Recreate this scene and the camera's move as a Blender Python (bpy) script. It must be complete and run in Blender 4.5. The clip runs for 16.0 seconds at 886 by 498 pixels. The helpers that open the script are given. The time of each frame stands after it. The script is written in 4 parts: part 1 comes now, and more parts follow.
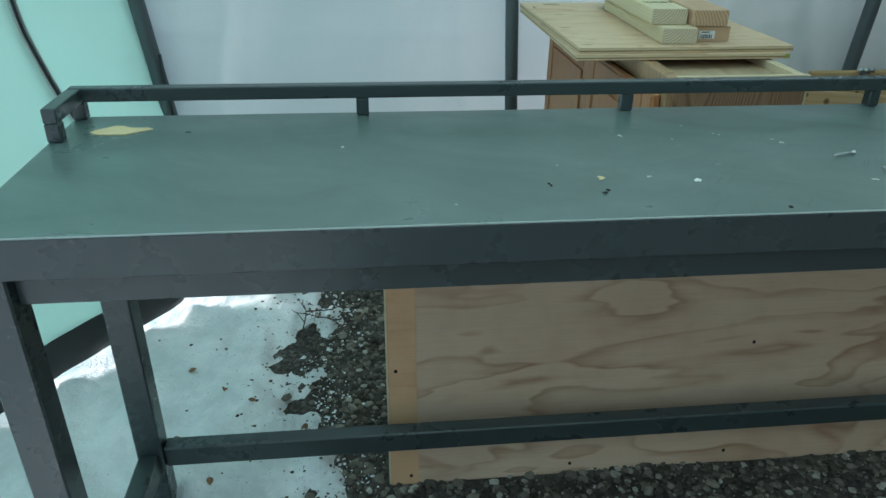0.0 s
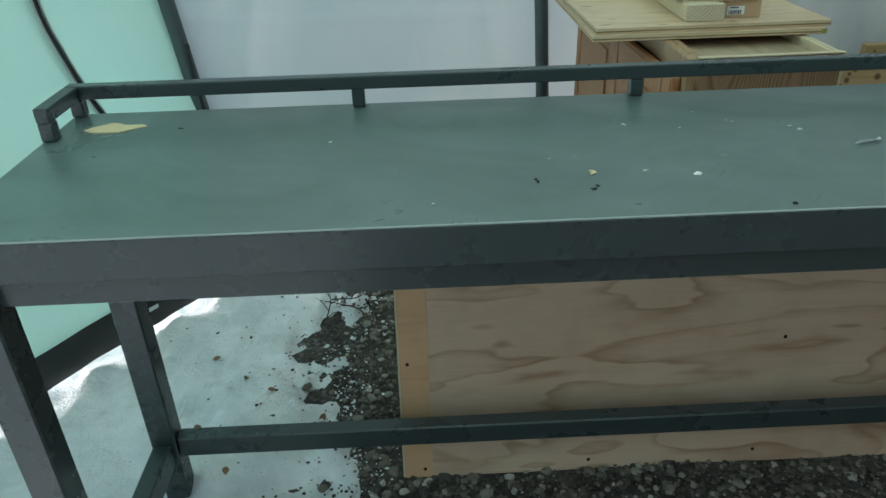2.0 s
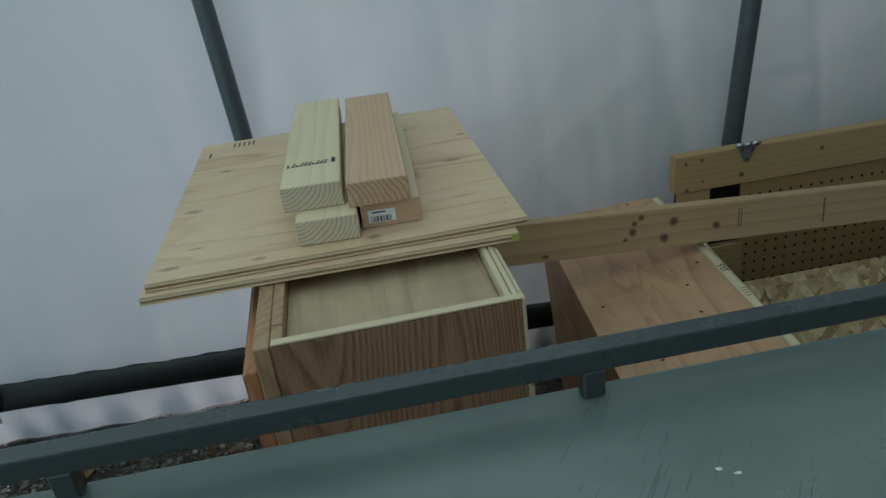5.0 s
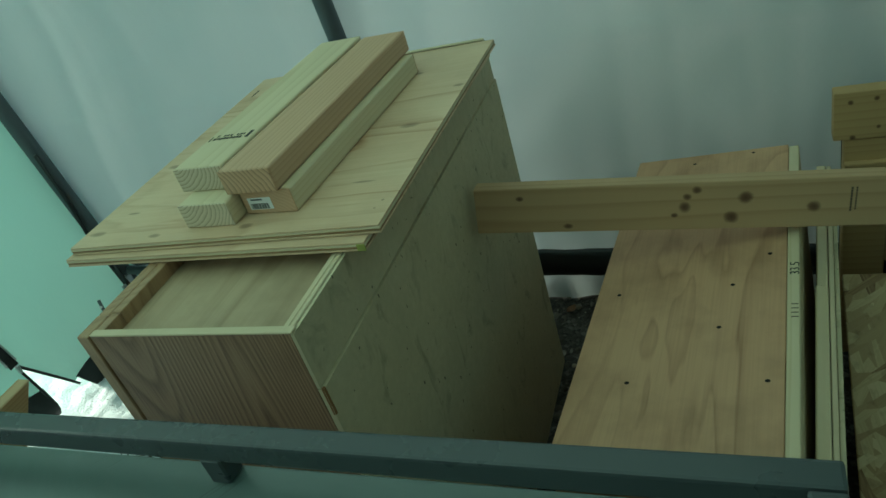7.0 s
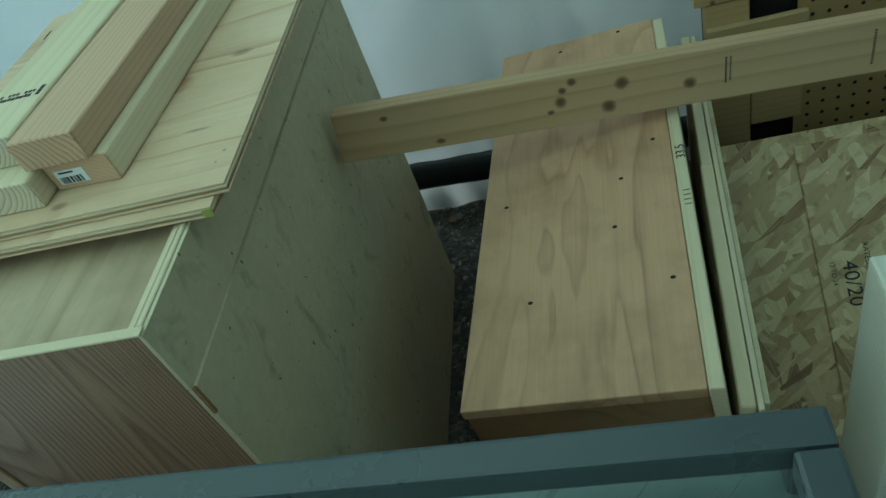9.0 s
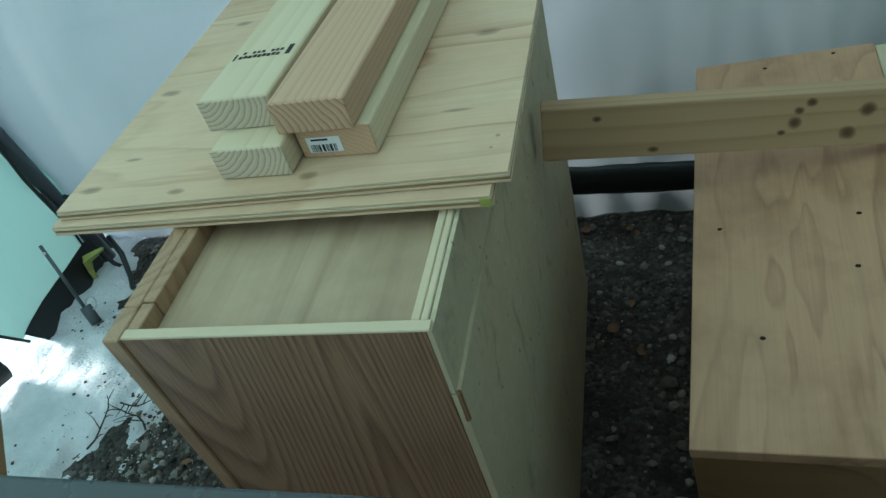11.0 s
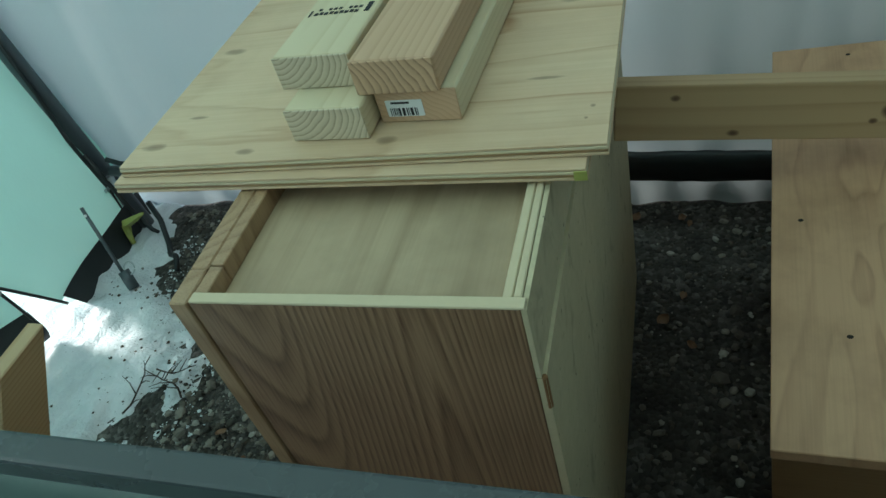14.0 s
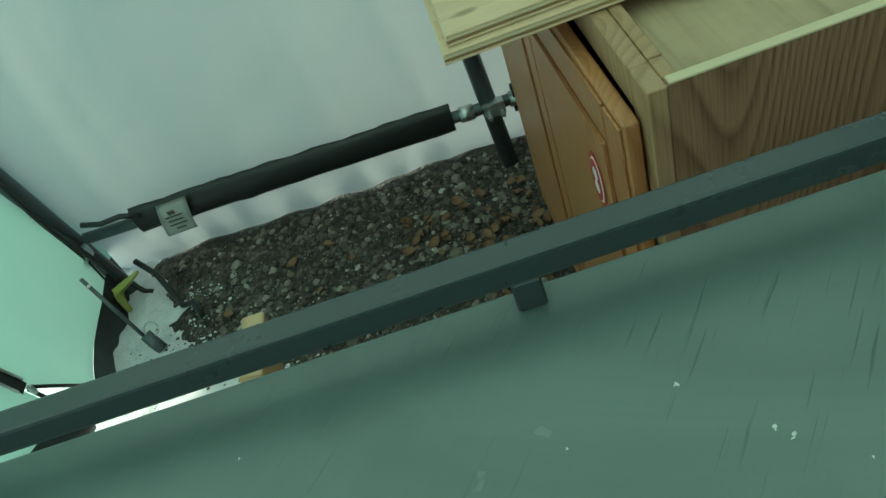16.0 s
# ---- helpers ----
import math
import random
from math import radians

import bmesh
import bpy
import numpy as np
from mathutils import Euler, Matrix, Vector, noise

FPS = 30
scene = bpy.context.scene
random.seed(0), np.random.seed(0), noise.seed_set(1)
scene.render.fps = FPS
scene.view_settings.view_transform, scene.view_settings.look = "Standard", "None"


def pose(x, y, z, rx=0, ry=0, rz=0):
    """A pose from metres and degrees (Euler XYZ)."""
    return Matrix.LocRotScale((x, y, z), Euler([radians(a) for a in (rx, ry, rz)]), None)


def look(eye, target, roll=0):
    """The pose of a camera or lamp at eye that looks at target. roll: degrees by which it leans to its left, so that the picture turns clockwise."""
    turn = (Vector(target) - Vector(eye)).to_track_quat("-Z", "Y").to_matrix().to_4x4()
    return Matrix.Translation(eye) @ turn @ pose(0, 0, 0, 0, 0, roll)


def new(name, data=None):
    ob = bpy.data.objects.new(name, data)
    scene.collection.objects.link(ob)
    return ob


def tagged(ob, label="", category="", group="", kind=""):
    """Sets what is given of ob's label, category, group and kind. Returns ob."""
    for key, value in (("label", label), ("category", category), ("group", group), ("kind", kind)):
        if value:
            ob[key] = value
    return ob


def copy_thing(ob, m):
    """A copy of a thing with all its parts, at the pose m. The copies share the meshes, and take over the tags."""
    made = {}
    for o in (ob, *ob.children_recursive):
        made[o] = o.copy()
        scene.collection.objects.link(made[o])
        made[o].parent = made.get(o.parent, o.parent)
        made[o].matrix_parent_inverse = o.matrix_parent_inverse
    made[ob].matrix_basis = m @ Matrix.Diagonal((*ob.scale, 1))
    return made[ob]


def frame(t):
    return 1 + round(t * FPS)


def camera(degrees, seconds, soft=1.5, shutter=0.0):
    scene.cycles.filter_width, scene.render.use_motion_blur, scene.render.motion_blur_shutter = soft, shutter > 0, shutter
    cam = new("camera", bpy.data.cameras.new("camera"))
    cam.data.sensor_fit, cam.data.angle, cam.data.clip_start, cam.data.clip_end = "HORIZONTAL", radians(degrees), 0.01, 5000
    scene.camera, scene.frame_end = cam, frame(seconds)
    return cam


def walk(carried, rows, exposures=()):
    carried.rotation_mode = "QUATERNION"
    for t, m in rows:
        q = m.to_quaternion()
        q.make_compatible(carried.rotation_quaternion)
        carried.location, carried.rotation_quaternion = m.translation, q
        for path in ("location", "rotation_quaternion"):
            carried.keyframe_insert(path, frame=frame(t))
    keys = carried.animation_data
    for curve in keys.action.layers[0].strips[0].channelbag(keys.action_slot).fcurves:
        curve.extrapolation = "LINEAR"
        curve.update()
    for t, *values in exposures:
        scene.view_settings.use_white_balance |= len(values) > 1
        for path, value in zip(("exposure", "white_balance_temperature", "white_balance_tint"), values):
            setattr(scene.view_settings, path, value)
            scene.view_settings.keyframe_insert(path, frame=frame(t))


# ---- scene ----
cam = camera(62.8, 16.0)

PATH = [
    (0, (0.52, -0.853, 1.333), (0.725, 0.906, 0.404), 1.0),
    (0.5, (0.518, -0.86, 1.337), (0.577, 0.907, 0.402), 0.1),
    (1, (0.515, -0.867, 1.336), (0.445, 0.905, 0.412), 0.2),
    (1.5, (0.554, -0.839, 1.343), (0.468, 0.909, 0.375), -0.5),
    (2, (0.635, -0.812, 1.341), (0.675, 0.93, 0.36), -1.8),
    (2.5, (0.675, -0.718, 1.324), (0.785, 1.027, 0.353), -5.1),
    (3, (0.677, -0.579, 1.35), (0.89, 1.174, 0.41), -6.7),
    (3.5, (0.754, -0.465, 1.357), (1.01, 1.298, 0.448), -6.8),
    (4, (1.003, -0.332, 1.384), (1.275, 1.444, 0.505), -6.8),
    (4.5, (1.191, -0.203, 1.389), (1.477, 1.581, 0.532), -6.5),
    (7, (2.008, 0.152, 1.397), (1.222, 1.665, 0.352), -18.2),
    (7.5, (2.11, 0.153, 1.401), (1.408, 1.657, 0.285), -19.2),
    (8, (2.083, 0.226, 1.402), (1.503, 1.719, 0.204), -20.7),
    (8.5, (1.993, 0.306, 1.366), (1.529, 1.778, 0.094), -21.5),
    (9, (1.966, 0.27, 1.356), (1.479, 1.68, 0.023), -22.7),
    (9.5, (1.928, 0.262, 1.373), (1.38, 1.637, 0.028), -22.1),
    (10, (1.832, 0.305, 1.372), (1.298, 1.694, 0.035), -19.6),
    (12.5, (1.681, 0.279, 1.382), (0.992, 1.653, 0.102), -17.6),
    (13, (1.677, 0.286, 1.376), (0.991, 1.651, 0.086), -17.4),
    (13.5, (1.673, 0.297, 1.372), (0.995, 1.656, 0.072), -17.3),
    (14, (1.645, 0.306, 1.354), (0.992, 1.659, 0.034), -17.4),
    (14.5, (1.537, 0.195, 1.368), (0.916, 1.542, 0.026), -18.0),
    (15, (1.458, 0.133, 1.388), (0.914, 1.497, 0.03), -20.3),
    (15.5, (1.272, 0.248, 1.336), (0.851, 1.637, -0.04), -23.5),
    (16, (1.028, 0.126, 1.344), (0.848, 1.568, -0.031), -23.7),
]
EXPOSURES = (
    (0.0, 0.48, 5900, 3),
    (1.0, -0.02, 6100, 4),
    (2.0, 0.36, 6300, 6),
    (2.5, 0.55, 6700, 8),
    (3.0, 0.52, 6600, 10),
    (3.5, 0.45, 6500, 11),
    (4.0, 0.50, 6500, 16),
    (4.5, 0.10, 6300, 20),
    (7.0, -0.05, 6400, -23),
    (7.5, -0.02, 6800, -25),
    (8.2, 0.22, 7100, -23),
    (9.0, 0.52, 5700, -13),
    (9.5, 0.70, 5380, -9),
    (10.0, 0.80, 5450, 0),
    (12.5, -0.08, 5800, -3),
    (13.5, 0.12, 5850, -4),
    (14.0, 0.30, 6000, -3),
    (14.5, 0.45, 5900, -11),
    (15.0, 0.42, 6100, -12),
    (15.5, 0.34, 6550, -11),
    (16.0, 0.42, 6700, -19),
)
walk(cam, [(t, look(eye, target, roll)) for t, eye, target, roll in PATH], EXPOSURES)

# ---- world, sun, exposure ----
SUN_EL, SUN_ROT = radians(26), radians(274)
world = bpy.data.worlds.new("sky")
scene.world = world
world.use_nodes = True
wn = world.node_tree.nodes
sky = wn.new("ShaderNodeTexSky")
sky.sky_type = 'NISHITA'
sky.sun_disc = False
sky.sun_elevation, sky.sun_rotation = SUN_EL, SUN_ROT
world.node_tree.links.new(sky.outputs[0], wn["Background"].inputs[0])
wn["Background"].inputs[1].default_value = 0.15
sun_data = bpy.data.lights.new("sun", 'SUN')
sun_data.energy, sun_data.angle, sun_data.color = 5.6, radians(17), (1.0, 0.93, 0.90)
sun = new("sun", sun_data)
sun.matrix_world = look((-6, 0.4, 2.9), (0, 0, 0))


# ---- materials ----
def mat(name):
    m = bpy.data.materials.new(name)
    m.use_nodes = True
    return m, m.node_tree, m.node_tree.nodes["Principled BSDF"]


def node(nt, kind, **kw):
    n = nt.nodes.new(kind)
    for k, v in kw.items():
        if k == "operation":
            n.operation = v
        elif k == "data_type":
            n.data_type = v
        elif k == "blend":
            n.blend_type = v
        elif k == "feature":
            n.feature = v
    return n


def lk(nt, a, b):
    nt.links.new(a, b)


def coords(nt, scale=(1, 1, 1), rot=(0, 0, 0), space="Object"):
    tc = nt.nodes.new("ShaderNodeTexCoord")
    out = tc.outputs[space]
    if any(rot):
        turn = nt.nodes.new("ShaderNodeMapping")
        turn.inputs["Rotation"].default_value = [radians(a) for a in rot]
        lk(nt, out, turn.inputs[0])
        out = turn.outputs[0]
    if tuple(scale) != (1, 1, 1):
        mp = nt.nodes.new("ShaderNodeMapping")
        mp.inputs["Scale"].default_value = scale
        lk(nt, out, mp.inputs[0])
        out = mp.outputs[0]
    return out


def noise_tex(nt, vec, scale, detail=4.0, rough=0.55, dist=0.0):
    n = nt.nodes.new("ShaderNodeTexNoise")
    lk(nt, vec, n.inputs["Vector"])
    n.inputs["Scale"].default_value = scale
    n.inputs["Detail"].default_value = detail
    n.inputs["Roughness"].default_value = rough
    n.inputs["Distortion"].default_value = dist
    return n.outputs["Fac"]


def ramp(nt, fac, stops):
    r = nt.nodes.new("ShaderNodeValToRGB")
    e = r.color_ramp.elements
    while len(e) < len(stops):
        e.new(0.5)
    for el, (p, c) in zip(e, stops):
        el.position = p
        el.color = (*c, 1) if len(c) == 3 else c
    lk(nt, fac, r.inputs[0])
    return r.outputs[0]


def grey(v):
    return (v, v, v)


def mixc(nt, fac, a, b, blend='MIX'):
    n = nt.nodes.new("ShaderNodeMix")
    n.data_type = 'RGBA'
    n.blend_type = blend
    for v, sock in ((fac, n.inputs[0]), (a, n.inputs[6]), (b, n.inputs[7])):
        if isinstance(v, (int, float)):
            sock.default_value = v
        elif isinstance(v, tuple):
            sock.default_value = (*v, 1)
        else:
            lk(nt, v, sock)
    return n.outputs[2]


def math_n(nt, op, a, b=None, c=None):
    n = nt.nodes.new("ShaderNodeMath")
    n.operation = op
    for v, sock in zip((a, b, c), n.inputs):
        if v is None:
            continue
        if isinstance(v, (int, float)):
            sock.default_value = v
        else:
            lk(nt, v, sock)
    return n.outputs[0]


def bump(nt, bsdf, height, strength=0.3, dist=0.002):
    b = nt.nodes.new("ShaderNodeBump")
    b.inputs["Strength"].default_value = strength
    b.inputs["Distance"].default_value = dist
    lk(nt, height, b.inputs["Height"])
    lk(nt, b.outputs[0], bsdf.inputs["Normal"])


def tint_random(nt, col, amount=0.25):
    oi = nt.nodes.new("ShaderNodeObjectInfo")
    v = math_n(nt, 'MULTIPLY_ADD', oi.outputs["Random"], amount, 1 - amount / 2)
    h = nt.nodes.new("ShaderNodeHueSaturation")
    lk(nt, col, h.inputs["Color"])
    lk(nt, v, h.inputs["Value"])
    return h.outputs[0]


def knots_mask(nt, col, knots, depth=1.0):
    """Dark knots at local places: (x, y, z, radius, stretch along y)."""
    tc = nt.nodes.new("ShaderNodeTexCoord")
    wob = noise_tex(nt, tc.outputs["Object"], 60, 2)
    for x, y, z, r, sx, sy in knots:
        mp = nt.nodes.new("ShaderNodeMapping")
        mp.vector_type = 'POINT'
        mp.inputs["Location"].default_value = (-x / sx, -y / sy, -z)
        mp.inputs["Scale"].default_value = (1 / sx, 1 / sy, 1)
        lk(nt, tc.outputs["Object"], mp.inputs[0])
        ln = nt.nodes.new("ShaderNodeVectorMath")
        ln.operation = 'LENGTH'
        lk(nt, mp.outputs[0], ln.inputs[0])
        d = math_n(nt, 'DIVIDE', ln.outputs["Value"], r)
        d = math_n(nt, 'ADD', d, math_n(nt, 'MULTIPLY', math_n(nt, 'SUBTRACT', wob, 0.5), 0.5))
        f = ramp(nt, d, [(0.0, grey(0.95 * depth)), (0.5, grey(0.8 * depth)), (0.85, grey(0.3 * depth)), (1.0, grey(0.0))])
        col = mixc(nt, f, col, (0.085, 0.035, 0.014))
    return col


def lumber(name, light, dark, ring=140.0, pith=(0.03, 0.05), axis=1, knots=(), rough=0.62, stain=0.25):
    """Sawn softwood: growth rings round a pith that runs along the local axis."""
    m, nt, b = mat(name)
    stretch = [1.0, 1.0, 1.0]
    stretch[axis] = 0.06
    base = coords(nt, tuple(stretch))
    # ring distance, warped
    warp = nt.nodes.new("ShaderNodeTexNoise")
    lk(nt, base, warp.inputs["Vector"])
    warp.inputs["Scale"].default_value = 14
    wv = nt.nodes.new("ShaderNodeVectorMath")
    wv.operation = 'MULTIPLY_ADD'
    lk(nt, warp.outputs["Color"], wv.inputs[0])
    wv.inputs[1].default_value = (0.03, 0.03, 0.03)
    lk(nt, base, wv.inputs[2])
    sep = nt.nodes.new("ShaderNodeSeparateXYZ")
    lk(nt, wv.outputs[0], sep.inputs[0])
    o = [sep.outputs[i] for i in range(3) if i != axis]
    a = math_n(nt, 'ADD', o[0], pith[0])
    c = math_n(nt, 'ADD', o[1], pith[1])
    r = math_n(nt, 'SQRT', math_n(nt, 'ADD', math_n(nt, 'MULTIPLY', a, a), math_n(nt, 'MULTIPLY', c, c)))
    saw = math_n(nt, 'FRACT', math_n(nt, 'MULTIPLY', r, ring))
    rings = ramp(nt, saw, [(0.0, grey(0.0)), (0.6, grey(0.35)), (0.88, grey(1.0)), (1.0, grey(0.05))])
    fib = noise_tex(nt, coords(nt, tuple(s * (1 if s == 1 else 0.3) for s in stretch)), 260, 3)
    f = math_n(nt, 'MULTIPLY', rings, math_n(nt, 'MULTIPLY_ADD', fib, 0.7, 0.25))
    col = mixc(nt, f, light, dark)
    big = noise_tex(nt, coords(nt, tuple(stretch)), 5, 3)
    col = mixc(nt, math_n(nt, 'MULTIPLY', ramp(nt, big, [(0.4, grey(0)), (0.75, grey(1))]), stain), col, tuple(v * 0.62 for v in dark))
    if knots:
        col = knots_mask(nt, col, knots)
    lk(nt, tint_random(nt, col, 0.12), b.inputs["Base Color"])
    b.inputs["Roughness"].default_value = rough
    bump(nt, b, fib, 0.2, 0.0005)
    return m


def veneer(name, light, dark, along=1, scale=1.0, bands=9.0, rough=0.55, knots=(), contrast=1.0, stain=0.2, stretch=0.16):
    """Rotary-cut face: cathedral bands drawn by a stretched, warped noise."""
    m, nt, b = mat(name)
    st = [1.0, 1.0, 1.0]
    st[along] = stretch
    v = coords(nt, tuple(s * scale for s in st))
    n1 = noise_tex(nt, v, 5.5, 3.0, 0.5, 0.45)
    lev = math_n(nt, 'MULTIPLY', n1, bands)
    band = math_n(nt, 'FRACT', lev)
    band = ramp(nt, band, [(0.0, grey(0.05)), (0.55, grey(0.15)), (0.78, grey(0.55)), (0.9, grey(1.0)), (0.97, grey(0.35)), (1.0, grey(0.05))])
    st2 = list(st)
    st2[along] = 0.02
    fib = noise_tex(nt, coords(nt, tuple(st2)), 260, 4, 0.65)
    broad = noise_tex(nt, coords(nt, tuple(st)), 9, 4, 0.6)
    broad = ramp(nt, broad, [(0.32, grey(0.0)), (0.68, grey(1.0))])
    f = math_n(nt, 'MULTIPLY', band, math_n(nt, 'MULTIPLY_ADD', broad, 0.85, 0.1))
    f = math_n(nt, 'MULTIPLY', f, contrast)
    f = math_n(nt, 'ADD', f, math_n(nt, 'MULTIPLY', math_n(nt, 'SUBTRACT', fib, 0.5), 0.55))
    f = math_n(nt, 'MINIMUM', math_n(nt, 'MAXIMUM', f, 0.0), 1.0)
    col = mixc(nt, f, light, dark)
    patch = ramp(nt, noise_tex(nt, v, 8, 4, 0.6, 0.6), [(0.34, grey(0)), (0.68, grey(1))])
    col = mixc(nt, math_n(nt, 'MULTIPLY', patch, 0.3 * contrast), col, tuple((x + y) * 0.5 * z for x, y, z in zip(light, dark, (1.0, 0.86, 0.78))))
    dirt = noise_tex(nt, coords(nt), 9, 5, 0.6)
    col = mixc(nt, math_n(nt, 'MULTIPLY', ramp(nt, dirt, [(0.45, grey(0)), (0.8, grey(1))]), stain), col, tuple(x * 0.55 for x in dark))
    if knots:
        col = knots_mask(nt, col, knots, 0.6)
    lk(nt, col, b.inputs["Base Color"])
    b.inputs["Roughness"].default_value = rough
    bump(nt, b, math_n(nt, 'ADD', f, fib), 0.2, 0.0006)
    return m


def oak(name, light, dark, along=2, face=0):
    """Stained oak: long open pores and cathedral grain."""
    m, nt, b = mat(name)
    st = [1.0, 1.0, 1.0]
    st[along] = 0.13
    v = coords(nt, tuple(st))
    n1 = noise_tex(nt, v, 2.4, 1.2, 0.35, 0.25)
    band = math_n(nt, 'FRACT', math_n(nt, 'MULTIPLY', n1, 125.0))
    band = ramp(nt, band, [(0.0, grey(0.0)), (0.35, grey(0.15)), (0.8, grey(0.9)), (1.0, grey(0.0))])
    st2 = [1.0, 1.0, 1.0]
    st2[along] = 0.025
    pores = noise_tex(nt, coords(nt, tuple(st2)), 420, 2)
    pores = ramp(nt, pores, [(0.46, grey(0)), (0.62, grey(1))])
    f = math_n(nt, 'MULTIPLY_ADD', pores, 0.3, math_n(nt, 'MULTIPLY', band, 0.7))
    col = mixc(nt, f, light, dark)
    big = noise_tex(nt, coords(nt, tuple(st)), 6, 3)
    col = mixc(nt, math_n(nt, 'MULTIPLY', big, 0.3), col, tuple(x * 0.8 for x in dark))
    lk(nt, col, b.inputs["Base Color"])
    b.inputs["Roughness"].default_value = 0.42
    bump(nt, b, f, 0.25, 0.0006)
    return m


def plain(name, col, rough=0.5, metal=0.0, var=0.2, scale=30, bmp=0.1, coat=0.0):
    m, nt, b = mat(name)
    n = noise_tex(nt, coords(nt), scale, 5, 0.6)
    n2 = noise_tex(nt, coords(nt), scale * 0.12, 3)
    f = math_n(nt, 'MULTIPLY', math_n(nt, 'ADD', n, n2), 0.5)
    c = mixc(nt, f, tuple(min(1, x * (1 + var)) for x in col), tuple(x * (1 - var) for x in col))
    lk(nt, c, b.inputs["Base Color"])
    b.inputs["Metallic"].default_value = metal
    lk(nt, math_n(nt, 'MULTIPLY_ADD', n, 0.25, rough - 0.12), b.inputs["Roughness"])
    b.inputs["Coat Weight"].default_value = coat
    if bmp:
        bump(nt, b, n, bmp, 0.001)
    return m


def fabric(name, col, thin=0.5):
    """Woven sheeting that lets part of the daylight through."""
    m, nt, b = mat(name)
    n = noise_tex(nt, coords(nt), 2.2, 4)
    fine = noise_tex(nt, coords(nt), 55, 3)
    c = mixc(nt, math_n(nt, 'MULTIPLY', n, 0.5), col, tuple(x * 0.86 for x in col))
    lk(nt, c, b.inputs["Base Color"])
    b.inputs["Roughness"].default_value = 0.6
    bump(nt, b, math_n(nt, 'MULTIPLY_ADD', fine, 0.2, noise_tex(nt, coords(nt), 9, 4)), 0.5, 0.006)
    tr = nt.nodes.new("ShaderNodeBsdfTranslucent")
    lk(nt, c, tr.inputs["Color"])
    mx = nt.nodes.new("ShaderNodeMixShader")
    mx.inputs[0].default_value = thin
    lk(nt, b.outputs[0], mx.inputs[1])
    lk(nt, tr.outputs[0], mx.inputs[2])
    lk(nt, mx.outputs[0], nt.nodes["Material Output"].inputs[0])
    return m


def hardboard(name):
    """Dusty pressed board: fine mottling, rubbed patches, dark smudges and flecks."""
    m, nt, b = mat(name)
    fine = noise_tex(nt, coords(nt), 70, 5, 0.7)
    broad = noise_tex(nt, coords(nt, (1, 1, 0.6)), 7, 5, 0.65, 0.6)
    smudge = ramp(nt, noise_tex(nt, coords(nt, (1, 1.4, 0.8)), 13, 4, 0.6, 0.8), [(0.58, grey(0)), (0.74, grey(0.6))])
    fleck = ramp(nt, noise_tex(nt, coords(nt, (1, 1, 0.7)), 95, 2), [(0.70, grey(0)), (0.74, grey(0.8))])
    col = mixc(nt, fine, (0.66, 0.58, 0.38), (0.44, 0.375, 0.24))
    col = mixc(nt, math_n(nt, 'MULTIPLY', ramp(nt, broad, [(0.35, grey(0)), (0.7, grey(1))]), 0.5), col, (0.45, 0.39, 0.245))
    col = mixc(nt, smudge, col, (0.22, 0.18, 0.105))
    col = mixc(nt, fleck, col, (0.06, 0.045, 0.028))
    lk(nt, col, b.inputs["Base Color"])
    b.inputs["Roughness"].default_value = 0.72
    bump(nt, b, fine, 0.25, 0.001)
    return m


def painted_top(name):
    """Dark satin paint on steel, scuffed: scratches, haze, chips."""
    m, nt, b = mat(name)
    cloud = noise_tex(nt, coords(nt, (0.7, 1.2, 1), (0, 0, 20)), 5, 6, 0.65, 1.0)
    v = coords(nt, (0.035, 1, 1), (0, 0, -52))
    scr = noise_tex(nt, v, 340, 2, 0.5)
    scr = ramp(nt, scr, [(0.63, grey(0)), (0.70, grey(1))])
    tc = nt.nodes.new("ShaderNodeTexCoord")
    sep = nt.nodes.new("ShaderNodeSeparateXYZ")
    lk(nt, tc.outputs["Object"], sep.inputs[0])
    zone = math_n(nt, 'MULTIPLY', ramp(nt, math_n(nt, 'MULTIPLY', sep.outputs[0], 0.5), [(0.33, grey(0)), (0.52, grey(1))]),
                  ramp(nt, noise_tex(nt, coords(nt), 5.5, 3), [(0.44, grey(0)), (0.56, grey(1))]))
    scr = math_n(nt, 'MULTIPLY', scr, zone)
    spots = noise_tex(nt, coords(nt), 42, 2)
    spots = ramp(nt, spots, [(0.735, grey(0)), (0.76, grey(1))])
    # light from above and the green sheeting's reflection are mixed into this base colour
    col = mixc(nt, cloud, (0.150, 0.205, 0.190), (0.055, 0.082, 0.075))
    col = mixc(nt, math_n(nt, 'MULTIPLY', scr, 0.6), col, (0.035, 0.044, 0.043))
    col = mixc(nt, math_n(nt, 'MULTIPLY', spots, 0.25), col, (0.3, 0.32, 0.3))
    lk(nt, col, b.inputs["Base Color"])
    lk(nt, math_n(nt, 'MULTIPLY_ADD', cloud, 0.22, 0.20), b.inputs["Roughness"])
    b.inputs["Specular IOR Level"].default_value = 0.6
    fine = noise_tex(nt, coords(nt), 260, 3)
    h = math_n(nt, 'SUBTRACT', math_n(nt, 'MULTIPLY_ADD', fine, 0.15, math_n(nt, 'MULTIPLY', cloud, 0.8)), math_n(nt, 'MULTIPLY', scr, 0.9))
    bump(nt, b, h, 0.22, 0.0025)
    return m


